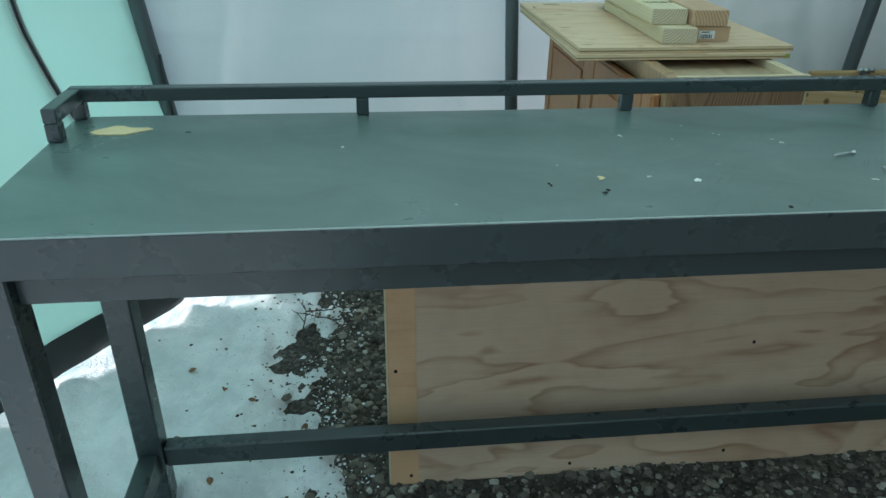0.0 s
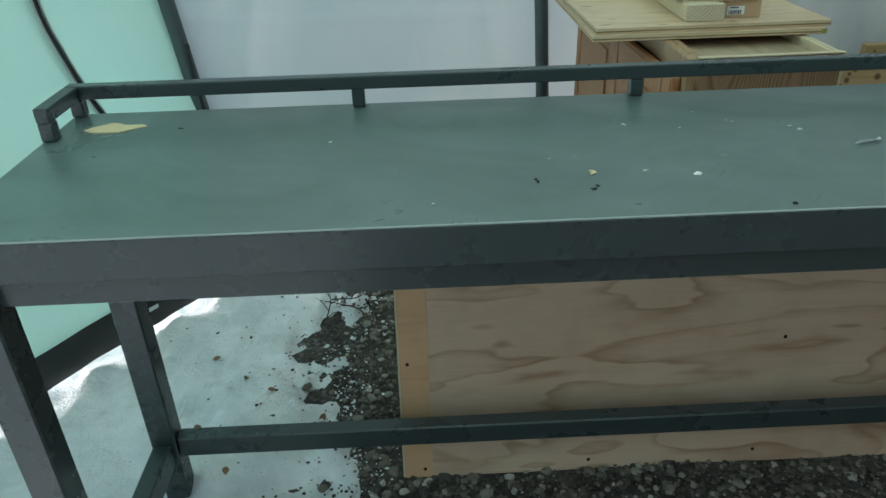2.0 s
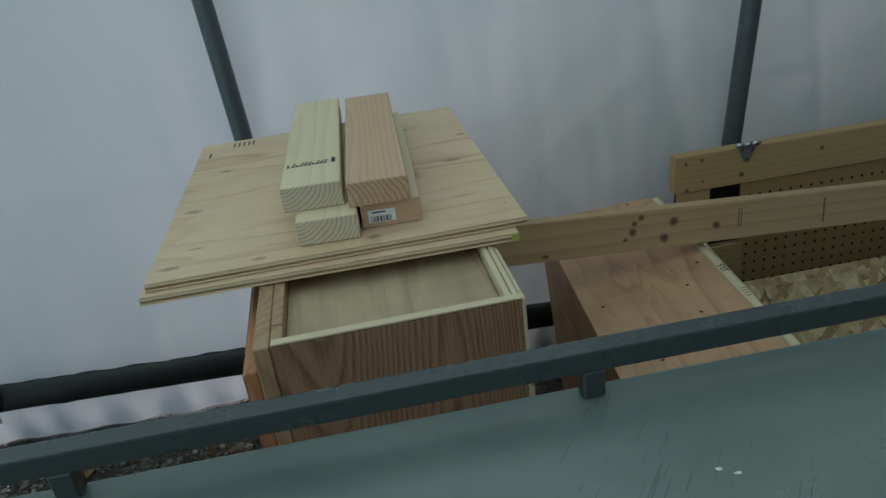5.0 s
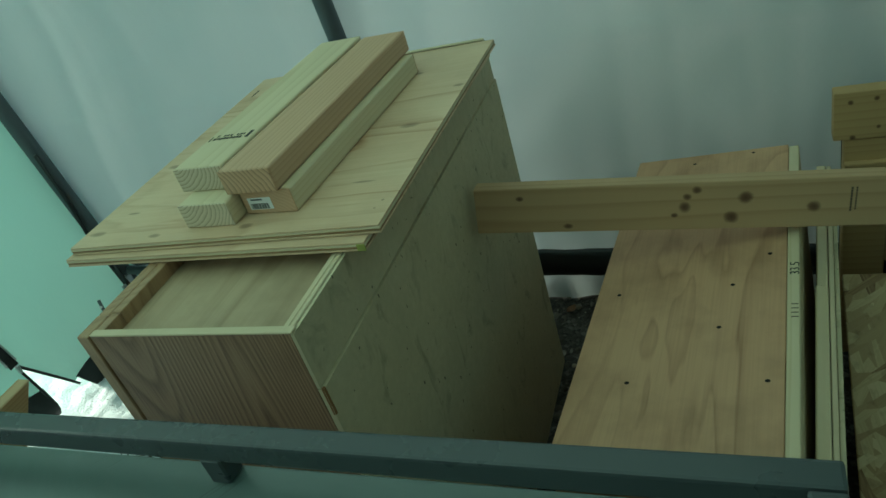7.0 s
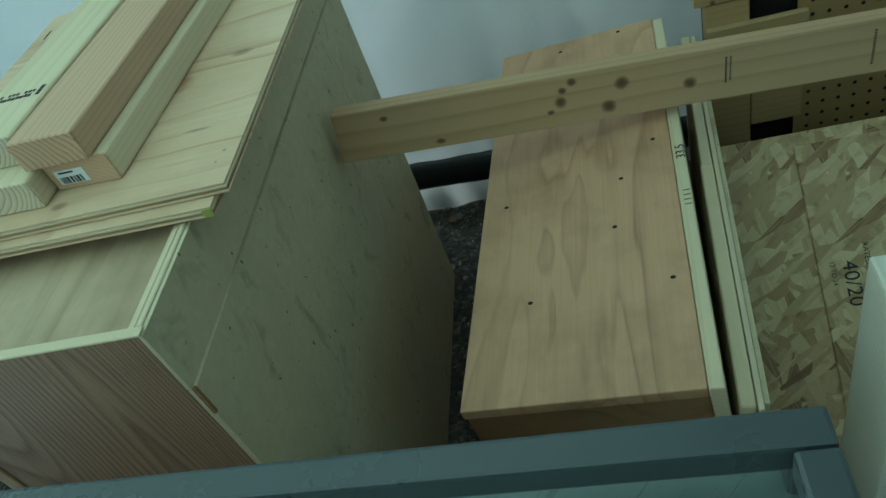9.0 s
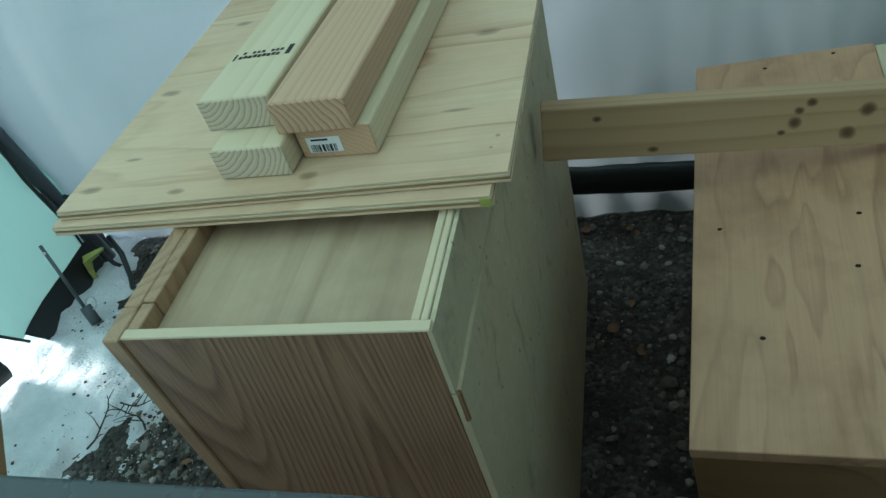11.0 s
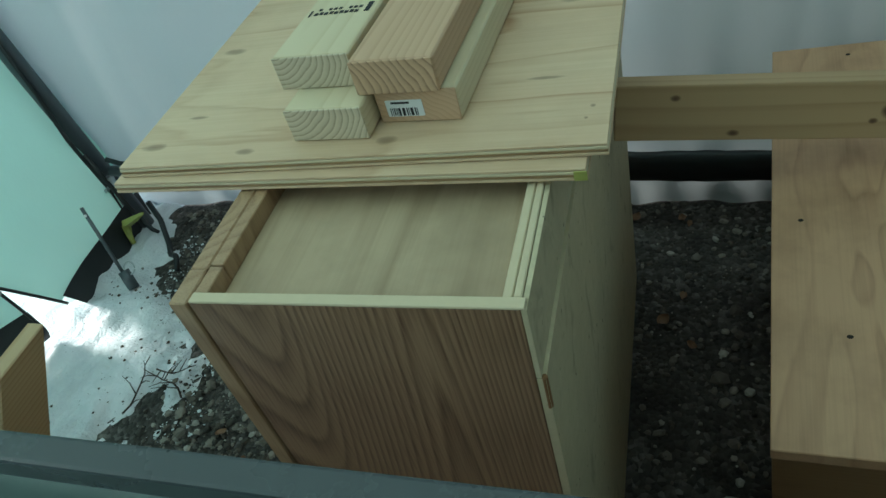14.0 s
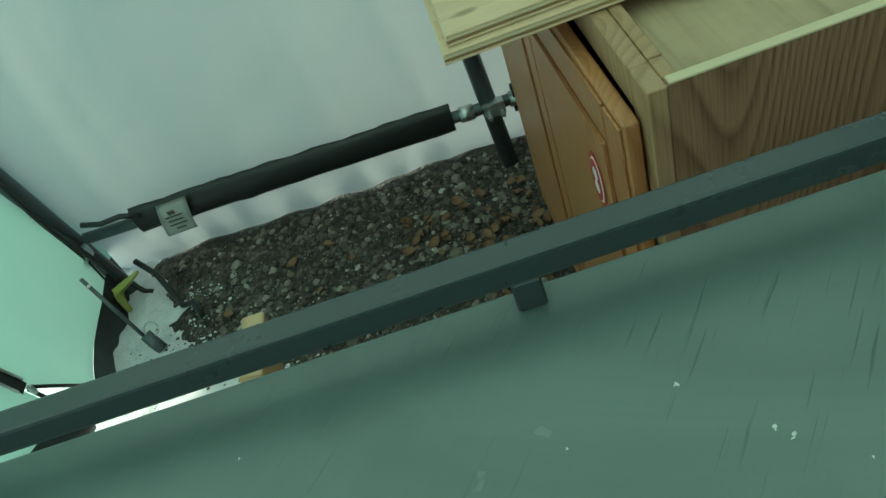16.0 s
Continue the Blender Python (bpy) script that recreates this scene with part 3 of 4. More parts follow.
for x0, x1, ma, lab in ((-1.1, ROOF_SPLIT, ROOF, "translucent sheeting roof of the shelter"), (ROOF_SPLIT, 4.4, ROOF_DIM, "unseen roof half, dimmed to darken the right side")):
    bm = sheet(lambda x, u: (x, -3.0 + 4.86 * u, WALL_H + 0.75 * (1 - abs(2 * u - 1))), steps(x0, x1, 8), steps(0, 1, 12))
    tagged(part("ceiling", bm, ma, smooth=True), lab, "ceiling", kind="structure")


# ---- shelter frame ----
def pole_thing(foot, top, r, label):
    t = thing("shelter_pole", label, "tent pole", pose(*foot), "shelter poles")
    d = Vector(top) - Vector(foot)
    part("pole", tube([d * s for s in (0, 0.33, 0.66, 1)], r, 16), POLE, t, smooth=True)
    return t


corner = pole_thing((-0.110, 1.795, 0.0), (-0.36, 1.785, 2.0), 0.027, "grey steel corner pole against the sheeting")
part("strap", tube([(-0.03, -0.03, 0.33), (-0.005, -0.035, 0.22), (0.02, -0.04, 0.12), (0.06, -0.045, 0.03), (0.085, -0.05, 0.02)], 0.008, 6), BLACK_CLOTH, corner, "black hanging strap", smooth=True)
part("strap", tube([(-0.06, -0.035, 0.75), (-0.05, -0.03, 0.55), (-0.035, -0.045, 0.4), (-0.02, -0.035, 0.2), (-0.02, -0.04, 0.05)], 0.007, 6), BLACK_CLOTH, corner, "black webbing strap", smooth=True)
pole_1 = pole_thing((1.104, 1.788, 0.0), (1.006, 1.788, 2.0), 0.024, "grey steel pole with a clamp near the ground")
pole_2 = pole_thing((2.338, 1.772, 0.0), (2.516, 1.772, 2.0), 0.026, "grey steel pole behind stacked boards")
for p in (corner, pole_1, pole_2):
    base = p.matrix_basis.translation
    c = (0.0 if p is not corner else -0.027, -0.008, 0.215)
    part("clamp", block(0.058, 0.03, 0.045, (c[0], c[1] - 0.012, c[2]), 0.006, 2), GALV, p, "bright galvanised clamp")
    for dx in (-0.018, 0.018):
        part("bolt", tube([(c[0] + dx, c[1] - 0.05, c[2] - 0.01), (c[0] + dx, c[1] - 0.02, c[2] - 0.01)], 0.006, 6), GALV, p)

rail = thing("base_rail", "grey steel base rail in a black sheeting sleeve", "tent rail", pose(0, 1.785, 0.246, 0, 1.9, 0))
part("bar", tube([(-0.1, 0, 0), (1.2, 0, 0.004), (2.4, 0, -0.01), (4.3, 0, -0.01)], 0.017, 14), POLE, rail, smooth=True)


def sleeve(x0, x1):
    bm = bmesh.new()
    pts = steps(x0, x1, max(6, int((x1 - x0) / 0.03)))
    rings = []
    for x in pts:
        ring = []
        for k in range(12):
            a = 2 * math.pi * k / 12
            r = 0.030 + 0.005 * nz(x * 14, math.cos(a) * 2, math.sin(a) * 2)
            ring.append(bm.verts.new((x, r * 0.62 * math.cos(a), r * 1.5 * math.sin(a) + 0.006)))
        rings.append(ring)
    for a, b in zip(rings, rings[1:]):
        for k in range(12):
            bm.faces.new((a[k], a[(k + 1) % 12], b[(k + 1) % 12], b[k]))
    return bm


for x0, x1 in ((0.06, 0.99), (1.16, 2.33), (2.5, 4.25)):
    part("sleeve", sleeve(x0, x1), BLACK_CLOTH, rail, "wrinkled black sheeting sleeve", smooth=True)
for x0, x1 in ((1.01, 1.05), (1.15, 1.20)):
    part("collar", tube([(x0, 0, 0.004), (x1, 0, 0.004)], 0.022, 14), GALV, rail, "bright rail collar", smooth=True)
part("strap", tube([(-0.07, -0.02, 0.06), (-0.02, -0.022, 0.045), (0.04, -0.022, 0.05), (0.09, -0.02, 0.03)], 0.008, 6), BLACK_CLOTH, rail, "black strap end", smooth=True)
tag = thing("paper_tag", "white printed tag wrapped on the base rail", "tag", pose(0.180, 1.752, 0.236))
part("sheet", sheet(lambda u, v: (u * 0.045 + v * 0.012, -0.012 * (1 - v * v) + 0.004, v * 0.055), steps(-1, 1, 6), steps(-1, 1, 8), 0.001), WHITE_PAPER, tag, smooth=True)
for i, w in enumerate((0.02, 0.05, 0.044, 0.052, 0.03)):
    part("print_bar", block(w, 0.0006, 0.004 if i else 0.012, (0, -0.010, 0.028 - i * 0.014), 0), INK_GREY, tag)


# ---- work table ----
TOP = 0.92
table = thing("work_table", "dark grey painted steel work table with a low back rail", "table")
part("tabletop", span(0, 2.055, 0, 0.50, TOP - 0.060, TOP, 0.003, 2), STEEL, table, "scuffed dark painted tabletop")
part("front_band", span(0.0, 2.055, -0.0035, -0.0003, TOP - 0.060, TOP - 0.0022, 0.001), STEEL_SHADED, table, "satin front band, toned dark for shade")
part("worn_edge", span(0.0, 2.055, -0.0036, -0.0002, TOP - 0.002, TOP + 0.0004, 0.0008), WORN, table, "pale worn front edge")
part("apron", span(0.056, 1.999, 0.024, 0.054, TOP - 0.112, TOP - 0.061, 0.002), STEEL_SHADED, table)
part("apron", span(0.056, 1.999, 0.404, 0.446, TOP - 0.112, TOP - 0.061, 0.002), STEEL_SHADED, table)
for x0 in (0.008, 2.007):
    part("apron", span(x0, x0 + 0.04, 0.058, 0.398, TOP - 0.112, TOP - 0.061, 0.002), STEEL_SHADED, table)
    part("side_stretcher", span(x0, x0 + 0.04, 0.058, 0.398, 0.133, 0.192, 0.003), STEEL_SHADED, table)
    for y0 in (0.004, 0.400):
        leg = part("leg", span(x0 - 0.006, x0 + 0.048, y0, y0 + 0.052, 0.012, TOP - 0.061, 0.003), STEEL_SHADED, table)
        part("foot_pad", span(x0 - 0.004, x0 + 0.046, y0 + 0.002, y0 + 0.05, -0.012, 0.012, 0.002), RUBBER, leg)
part("stretcher", span(0.057, 2.0, 0.408, 0.446, 0.145, 0.197, 0.003), STEEL_SHADED, table)
part("rail_bar", span(0.0, 2.055, 0.475, 0.499, 0.953, 0.978, 0.003, 2), STEEL_SHADED, table, "satin dark rail bar")
for x0 in (0.0, 2.031):
    part("rail_return", span(x0, x0 + 0.024, 0.352, 0.474, 0.953, 0.978, 0.003, 2), STEEL_SHADED, table)
    part("rail_post", span(x0, x0 + 0.024, 0.352, 0.376, TOP + 0.0005, 0.9525, 0.002), STEEL_SHADED, table)
for x0 in (0.001, 0.508, 1.018, 1.531, 2.031):
    part("rail_post", span(x0, x0 + 0.023, 0.476, 0.498, TOP + 0.0005, 0.9525, 0.002), STEEL_SHADED, table)


# ---- plywood box behind the table ----
ply_box = thing("leaning_board", "pale plywood board with a timber brace, standing on gravel", "board", pose(0.556, 0.455, 0.0, -15, 0, 0))
part("front_panel", block(1.32, 0.018, 0.635, (0.66, 0.009, 0.3125), 0.0015), PLY_FRONT, ply_box, "pale plywood panel with brown grain")
part("end_edge", block(0.004, 0.018, 0.63, (-0.0022, 0.009, 0.3125), 0), RAW_EDGE, ply_box)
part("end_band", block(0.066, 0.0012, 0.632, (0.034, -0.0007, 0.3125), 0), BAND, ply_box, "warm orange end band")
bm = bmesh.new()
prof = ((0.292, 0.647), (0.402, 0.647), (0.198, 0.400), (0.130, 0.400), (0.150, 0.475))
lo, hi = [[bm.verts.new((x, y, z)) for y, z in prof] for x in (0.074, 0.108)]
bm.faces.new(lo)
bm.faces.new(hi[::-1])
for i in range(5):
    bm.faces.new((lo[i], hi[i], hi[(i + 1) % 5], lo[(i + 1) % 5]))
bmesh.ops.bevel(bm, geom=bm.edges[:], offset=0.002, segments=1, affect='EDGES')
part("brace", bm, PINE, ply_box, "sawn timber brace", pose(0, 0, 0, 15, 0, 0))
part("brace_block", block(0.033, 0.02, 0.12, (0.091, 0.0285, 0.34), 0.002), PINE, ply_box)
sh = part("screw_hole", disc(0.0045), HOLE, ply_box, "", pose(0.018, -0.0016, 0.291, 90))
share("screw_hole", sh, ply_box, pose(0.049, -0.0016, 0.018, 90))
for x, z in ((0.445, 0.022), (0.847, 0.029), (0.905, 0.318)):
    share("screw_hole", sh, ply_box, pose(x, -0.0004, z, 90))


# ---- wall cabinet standing on the gravel ----
cab = thing("wall_cabinet", "oak kitchen wall cabinet with closed doors, bare at the back", "cabinet", pose(1.187, 0.6655, 0.0, 0, 0, 0.9))
CD, CW, CH = 0.338, 0.925, 0.932
part("side_panel", span(0.020, CD - 0.008, 0.0, 0.012, 0.0, CH, 0.001), OAK_SIDE, cab, "stained oak side with cathedral grain")
part("side_panel", span(0.020, CD - 0.008, CW - 0.012, CW, 0.0, CH, 0.001), OAK_SIDE, cab)
part("side_top_edge", span(0.022, CD - 0.004, -0.0012, 0.011, CH + 0.0004, CH + 0.0035, 0.0008), RAW_EDGE, cab, "raw pale top edge")
part("side_top_edge", span(0.022, CD - 0.004, CW - 0.011, CW, CH + 0.0004, CH + 0.0035, 0.0008), RAW_EDGE, cab)
part("top_panel", span(0.0355, CD - 0.026, 0.0125, CW - 0.0125, CH - 0.030, CH - 0.018, 0.001), CAB_TOP, cab, "recessed pale veneer top")
part("bottom_panel", span(0.0355, CD - 0.026, 0.0125, CW - 0.0125, 0.03, 0.042, 0.001), CAB_TOP, cab)
part("hanging_strip", span(CD - 0.025, CD - 0.0165, 0.0125, CW - 0.0125, CH - 0.075, CH, 0.0012), RAW_EDGE, cab, "pale hanging strip")
part("hanging_strip", span(CD - 0.0155, CD - 0.0085, 0.0125, CW - 0.0125, CH - 0.075, CH + 0.001, 0.0012), RAW_EDGE, cab)
part("back_strip", span(CD - 0.0075, CD - 0.003, 0.0, CW, CH - 0.088, CH - 0.0005, 0), BACKING, cab, "dusty hardboard strip")
part("back_panel", span(CD - 0.0075, CD + 0.0005, 0.0, CW, 0.0, CH - 0.090, 0), BACKING, cab, "dusty olive hardboard back")
part("chipped_edge", span(CD - 0.004, CD + 0.0016, -0.0006, 0.006, CH - 0.135, CH - 0.088, 0.002), CHIPBOARD, cab, "torn brown edge")
part("top_rail", span(0.0205, 0.035, 0.048, CW - 0.048, CH - 0.045, CH + 0.002, 0.001), OAK_FRAME, cab)
part("corner_block", span(0.0205, 0.035, 0.0125, 0.047, CH - 0.045, CH + 0.001, 0.001), OAK_FRAME, cab)
for y0, y1 in ((-0.003, 0.042), (CW - 0.042, CW + 0.003)):
    part("frame_stile", span(0.0, 0.0198, y0, y1, 0.0, CH + 0.002, 0.0015), OAK_FRAME, cab)
for z0, z1 in ((0.0, 0.04), (CH - 0.045, CH + 0.002)):
    part("frame_rail", span(0.0, 0.0198, 0.0425, CW - 0.0425, z0, z1, 0.0015), OAK_FRAME, cab)


def cab_door(y0, y1, swing):
    w, h = y1 - y0, 0.862
    d = part("door", block(0.018, w, h, (-0.009, w / 2, h / 2), 0.006, 3), OAK_DOOR, cab, "reddish stained oak door", pose(-0.003, y0, 0.03, 0, 0, swing))
    for a, b, c, e in ((0.0, 0.056, 0, h), (w - 0.056, w, 0, h)):
        part("stile", span(-0.0215, -0.0182, a + 0.006, b - 0.004, 0.008, h - 0.008, 0.0015, 2), OAK_DOOR, d)
    for c, e in ((0.008, 0.058), (h - 0.058, h - 0.008)):
        part("rail", span(-0.0215, -0.0182, 0.0565, w - 0.0565, c, e, 0.0015, 2), OAK_DOOR, d)
    part("raised_panel", span(-0.0235, -0.0182, 0.068, w - 0.068, 0.070, h - 0.070, 0.005, 3), OAK_DOOR, d)
    return d


near_door = cab_door(0.016, 0.452, 1.2)
far_door = cab_door(0.462, 0.905, 0)
st = part("sticker", disc(0.042, 24, 0.62), RED, near_door, "red and white oval sticker", pose(-0.0245, 0.118, 0.70, 0, -90, 0))
bm = disc(0.036, 24, 0.56)
part("sticker_ring", bm, WHITE_PAPER, st, "", pose(0, 0, 0.0006))
part("sticker_field", disc(0.033, 24, 0.52), RED, st, "", pose(0, 0, 0.0012))
for dx in (-0.011, 0.011):
    part("sticker_mark", disc(0.010, 12, 0.8), WHITE_PAPER, st, "", pose(dx, 0, 0.0018))

# ---- plywood sheets on the cabinet ----
Z_CAB = CH + 0.0036


def ply_sheet(sx, sy, t, m, label, face):
    s = thing("plywood_sheet", label, "plywood", m, "plywood sheets on the cabinet")
    n = 4
    for i in range(n):
        z = -t / 2 + t * (i + 0.5) / n
        ins = 0.0012 * (i % 2) + 0.0004 * i
        ma = face if i in (0, n - 1) else (PLY_CORE if i % 2 else RAW_EDGE)
        part("ply_layer", block(sx - ins, sy - ins, t / n - 0.0003, (0, 0, z), 0.0006), ma, s)
    return s


low = ply_sheet(0.531, 0.65, 0.013, pose(1.2885, 1.148, Z_CAB + 0.0070, 0, 0, 0.1), "lower pale plywood sheet lying on the cabinet", PLY_FACE)
upp = ply_sheet(0.541, 0.650, 0.013, pose(1.2975, 1.163, Z_CAB + 0.0206, 0, 0, 0.9), "upper pale knotty plywood sheet under timber offcuts", PLY_FACE)
part("paint_mark", block(0.012, 0.0012, 0.010, (0.2595, -0.3258, 0), 0), YELLOW, low, "yellow paint mark")
for i in range(5):
    part("print_bar", block(0.0035, 0.028, 0.0004, (-0.20 + i * 0.010, 0.290, 0.0068), 0), INK_GREY, upp)
part("print_bar", block(0.003, 0.03, 0.0004, (-0.245, 0.24, 0.0068), 0), INK, upp)
Z_PLY = Z_CAB + 0.0273


# ---- timber offcuts ----
def offcut(m, ln, ma, label, end=None):
    o = thing("timber_offcut", label, "timber", m, "timber offcuts")
    part("board", block(0.089, ln - 0.003, 0.038, (0, ln / 2, 0.019), 0.0045, 3), ma, o)
    end = end or (END_PINK if ma is PINE_PINK else END_PALE)
    for y in (0.0008, ln - 0.0008):
        part("sawn_end", block(0.0875, 0.0016, 0.0366, (0, y, 0.019), 0.0006), end, o, "rough sawn end grain")
    return o


offcut(pose(1.289, 0.868, Z_PLY, 0, 0, -1.0), 0.49, PINE_PALE, "pale sawn timber offcut under another one")
lab_board = offcut(pose(1.382, 0.8935, Z_PLY, 0, 0, -2.0), 0.48, PINE_PALE, "sawn timber offcut with a white barcode label", PINE_PINK)
top_l = offcut(pose(1.2735, 0.908, Z_PLY + 0.0384, 0, 0, -1.0), 0.505, PINE_PALE, "pale sawn timber offcut with a black stamp")
offcut(pose(1.3685, 0.886, Z_PLY + 0.0384, 0, 0, -1.7), 0.51, PINE_PINK, "pinkish sawn timber offcut with bold end grain")
lb = part("paper_label", block(0.040, 0.0006, 0.019, (-0.014, -0.0005, 0.017), 0), WHITE_PAPER, lab_board, "white barcode label")
xb = -0.030
rng = random.Random(4)
while xb < 0.0:
    w = rng.choice((0.0007, 0.0012, 0.002))
    part("barcode_bar", block(w, 0.0004, 0.009, (xb, -0.0010, 0.013), 0), INK, lb)
    xb += w + rng.choice((0.0008, 0.0014))
part("barcode_bar", block(0.02, 0.0004, 0.0022, (-0.018, -0.0010, 0.0235), 0), INK, lb)
for i in range(9):
    part("stamp_bar", block(0.0045, 0.006, 0.0003, (-0.028 + i * 0.0062, 0.092 + 0.001 * (i % 2), 0.03845), 0), INK, top_l)
    if i % 4 != 1:
        part("stamp_bar", block(0.004, 0.005, 0.0003, (-0.026 + i * 0.0062, 0.102, 0.03845), 0), INK, top_l)
part("stamp_bar", block(0.006, 0.022, 0.0003, (0.034, 0.100, 0.03845), 0), INK, top_l, "black grade stamp")
part("stamp_bar", block(0.0025, 0.014, 0.0003, (-0.036, 0.094, 0.03845), 0), INK, top_l)

# ---- plywood crate beside the cabinet ----
crate = thing("plywood_crate", "brown plywood crate with screw holes along its top", "crate", pose(1.7695, 0.772, 0.0, -0.3, -4.3, -3.8))
CX, CY, CZ = 0.303, 0.855, 0.588
part("top_panel", span(0, CX, 0, CY, CZ - 0.018, CZ, 0.0012), PLY_BROWN, crate, "brown plywood top")
# front veneer is darker than the top: the shadow on this face is coloured in
part("front_panel", span(0.001, CX, 0.004, 0.022, -0.035, CZ - 0.0186, 0.0012), veneer("ply_shaded", (0.33, 0.19, 0.09), (0.10, 0.05, 0.022), along=0, bands=9, stretch=0.4), crate)
part("side_panel", span(0.001, 0.019, 0.0226, CY, -0.035, CZ - 0.0186, 0.0012), PLY_BROWN, crate)
part("side_panel", span(CX - 0.019, CX - 0.001, 0.0226, CY, -0.035, CZ - 0.0186, 0.0012), PLY_BROWN, crate)
strip = part("edge_strip", span(CX + 0.0008, CX + 0.019, -0.002, CY - 0.01, -0.035, CZ + 0.001, 0.0015), PINE_PALE, crate, "pale planed edge strip")
hole = part("screw_hole", disc(0.0037, 12, 0.8), HOLE, crate, "", pose(0.038, 0.379, CZ + 0.0003))
for x, y in ((0.209, 0.290), (0.281, 0.176), (0.087, 0.167), (0.277, 0.476), (0.122, 0.818), (0.237, 0.838), (0.223, 0.395)):
    share("screw_hole", hole, crate, pose(x, y, CZ + 0.0003))


def text(body, size, m, ma, parent, name="lettering"):
    cu = bpy.data.curves.new(name, 'FONT')
    cu.body, cu.size, cu.extrude = body, size, 0.0002
    cu.align_x = 'CENTER'
    tmp = bpy.data.objects.new(name, cu)
    me = bpy.data.meshes.new_from_object(tmp)
    me.materials.clear()
    me.materials.append(ma)
    ob = new(name, me)
    ob.parent = parent
    ob.matrix_basis = m
    bpy.data.objects.remove(tmp)
    return ob


text("33.5", 0.020, pose(CX + 0.0045, 0.43, CZ + 0.0016, 0, 0, 90) @ pose(0, -0.014, 0), INK, crate)
for y in (0.34, 0.33, 0.32, 0.31):
    part("pencil_mark", block(0.010, 0.002, 0.0003, (CX + 0.012, y, CZ + 0.0014), 0), INK_GREY, crate)

# panels on edge beside the crate
pan = thing("panel_on_edge", "pale timber panel standing on edge by the crate", "panel", pose(2.062, 0.765, 0.0, 0, 0, -4.8))
part("board", span(0.0, 0.019, 0.0, 0.45, -0.012, 0.552, 0.002), PINE_PALE, pan)
part("board", span(0.002, 0.019, 0.4515, 0.85, -0.012, 0.548, 0.002), PINE_PALE, pan)
part("board", span(0.0205, 0.028, -0.003, 0.845, -0.012, 0.549, 0.001), RAW_EDGE, pan)
part("backing", span(0.0286, 0.036, 0.01, 0.84, -0.012, 0.540, 0.001), BACKING, pan)

# ---- long beam that leans over the crate ----
BEAM = lumber("knotty_beam", (0.52, 0.35, 0.19), (0.38, 0.225, 0.105), ring=60, pith=(0.10, 0.02), axis=0,
              knots=((0.372, 0.0, 0.043, 0.0115, 1, 1), (0.448, 0.0, 0.022, 0.0125, 1.1, 1), (0.470, 0.0, 0.058, 0.0125, 1.1, 1), (0.577, 0.0, 0.038, 0.011, 1.1, 1),
                     (0.392, 0.0, 0.074, 0.008, 1.2, 0.8), (0.376, 0.0, 0.062, 0.007, 1.2, 0.8), (0.085, 0.0, 0.068, 0.006, 1.4, 1), (0.17, 0.0, 0.012, 0.006, 1.6, 1), (0.355, 0.0, 0.028, 0.005, 1.4, 1)))
beam = thing("timber_beam", "knotty sawn timber beam lying across the crate", "timber", pose(1.529, 1.231, 0.682, -9, 6.1, 5.3))
part("board", block(1.75, 0.038, 0.089, (0.875, 0.019, 0.0445), 0.003, 2), BEAM, beam)
for i in range(9):
    part("stamp_bar", block(0.003, 0.0004, 0.004, (0.632, -0.0004, 0.030 + i * 0.0048), 0), INK_GREY, beam)
    part("stamp_bar", block(0.0025, 0.0004, 0.0035, (0.639, -0.0004, 0.032 + i * 0.0046), 0), INK_GREY, beam)
for i in range(13):
    part("stamp_bar", block(0.004, 0.0004, 0.0032, (0.855, -0.0004, 0.018 + i * 0.0044), 0), INK_GREY, beam)

# ---- strand boards that lean beside the crate ----
osb_a = thing("strand_board", "strand board sheet leaning on timber", "board", pose(2.162, 1.404, 0.424, -50, 0, 0))
part("sheet", span(0, 1.15, 0, 0.011, -0.66, 0, 0.0015), OSB, osb_a)
osb_b = thing("strand_board", "strand board sheet with printed rating letters", "board", pose(2.288, 1.380, 0.412, -50, 0, 0))
part("sheet", span(0, 1.0, 0, 0.011, -0.64, 0, 0.0015), OSB, osb_b)
text("40/20", 0.036, pose(0.040, -0.0008, -0.262, 90, 90, 0), INK, osb_b)
text("RATED SHEATHING", 0.013, pose(0.078, -0.0008, -0.25, 90, 90, 0), INK, osb_b)
text("12 TO 24", 0.011, pose(0.020, -0.0008, -0.24, 90, 90, 0), INK, osb_b)
stud = thing("upright_stud", "pale upright timber stud by the strand board", "timber", pose(2.2615, 0.842, 0.0, 0, 0, 0))
part("board", block(0.040, 0.136, 0.63, (0, 0, 0.305), 0.005, 2), WHITE_WOOD, stud)

# ---- frame with pegboard at the back ----
peg = thing("pegboard_frame", "knotty timber frame holding a brown pegboard", "frame", pose(2.168, 1.640, 0.0))
FRAME_W = lumber("frame_timber", (0.50, 0.34, 0.16), (0.40, 0.245, 0.105), ring=60, pith=(0.0, 0.2), axis=0,
                 knots=((0.03, 0, 0.668, 0.006, 1, 1), (0.035, 0, 0.59, 0.007, 1, 1), (0.075, 0, 0.672, 0.006, 1, 1), (0.08, 0, 0.61, 0.005, 1, 1), (0.19, 0, 0.612, 0.010, 1, 1), (0.42, 0, 0.65, 0.008, 1, 1), (0.7, 0, 0.63, 0.009, 1, 1)))
part("top_rail", span(0.0, 1.25, 0.0, 0.036, 0.585, 0.690, 0.003, 2), FRAME_W, peg, "knotty top rail")
part("post", span(0.02, 0.105, 0.004, 0.038, -0.01, 0.584, 0.003), FRAME_W, peg)
part("cross_rail", span(0.02, 0.21, -0.012, 0.0035, 0.485, 0.535, 0.002), FRAME_W, peg)
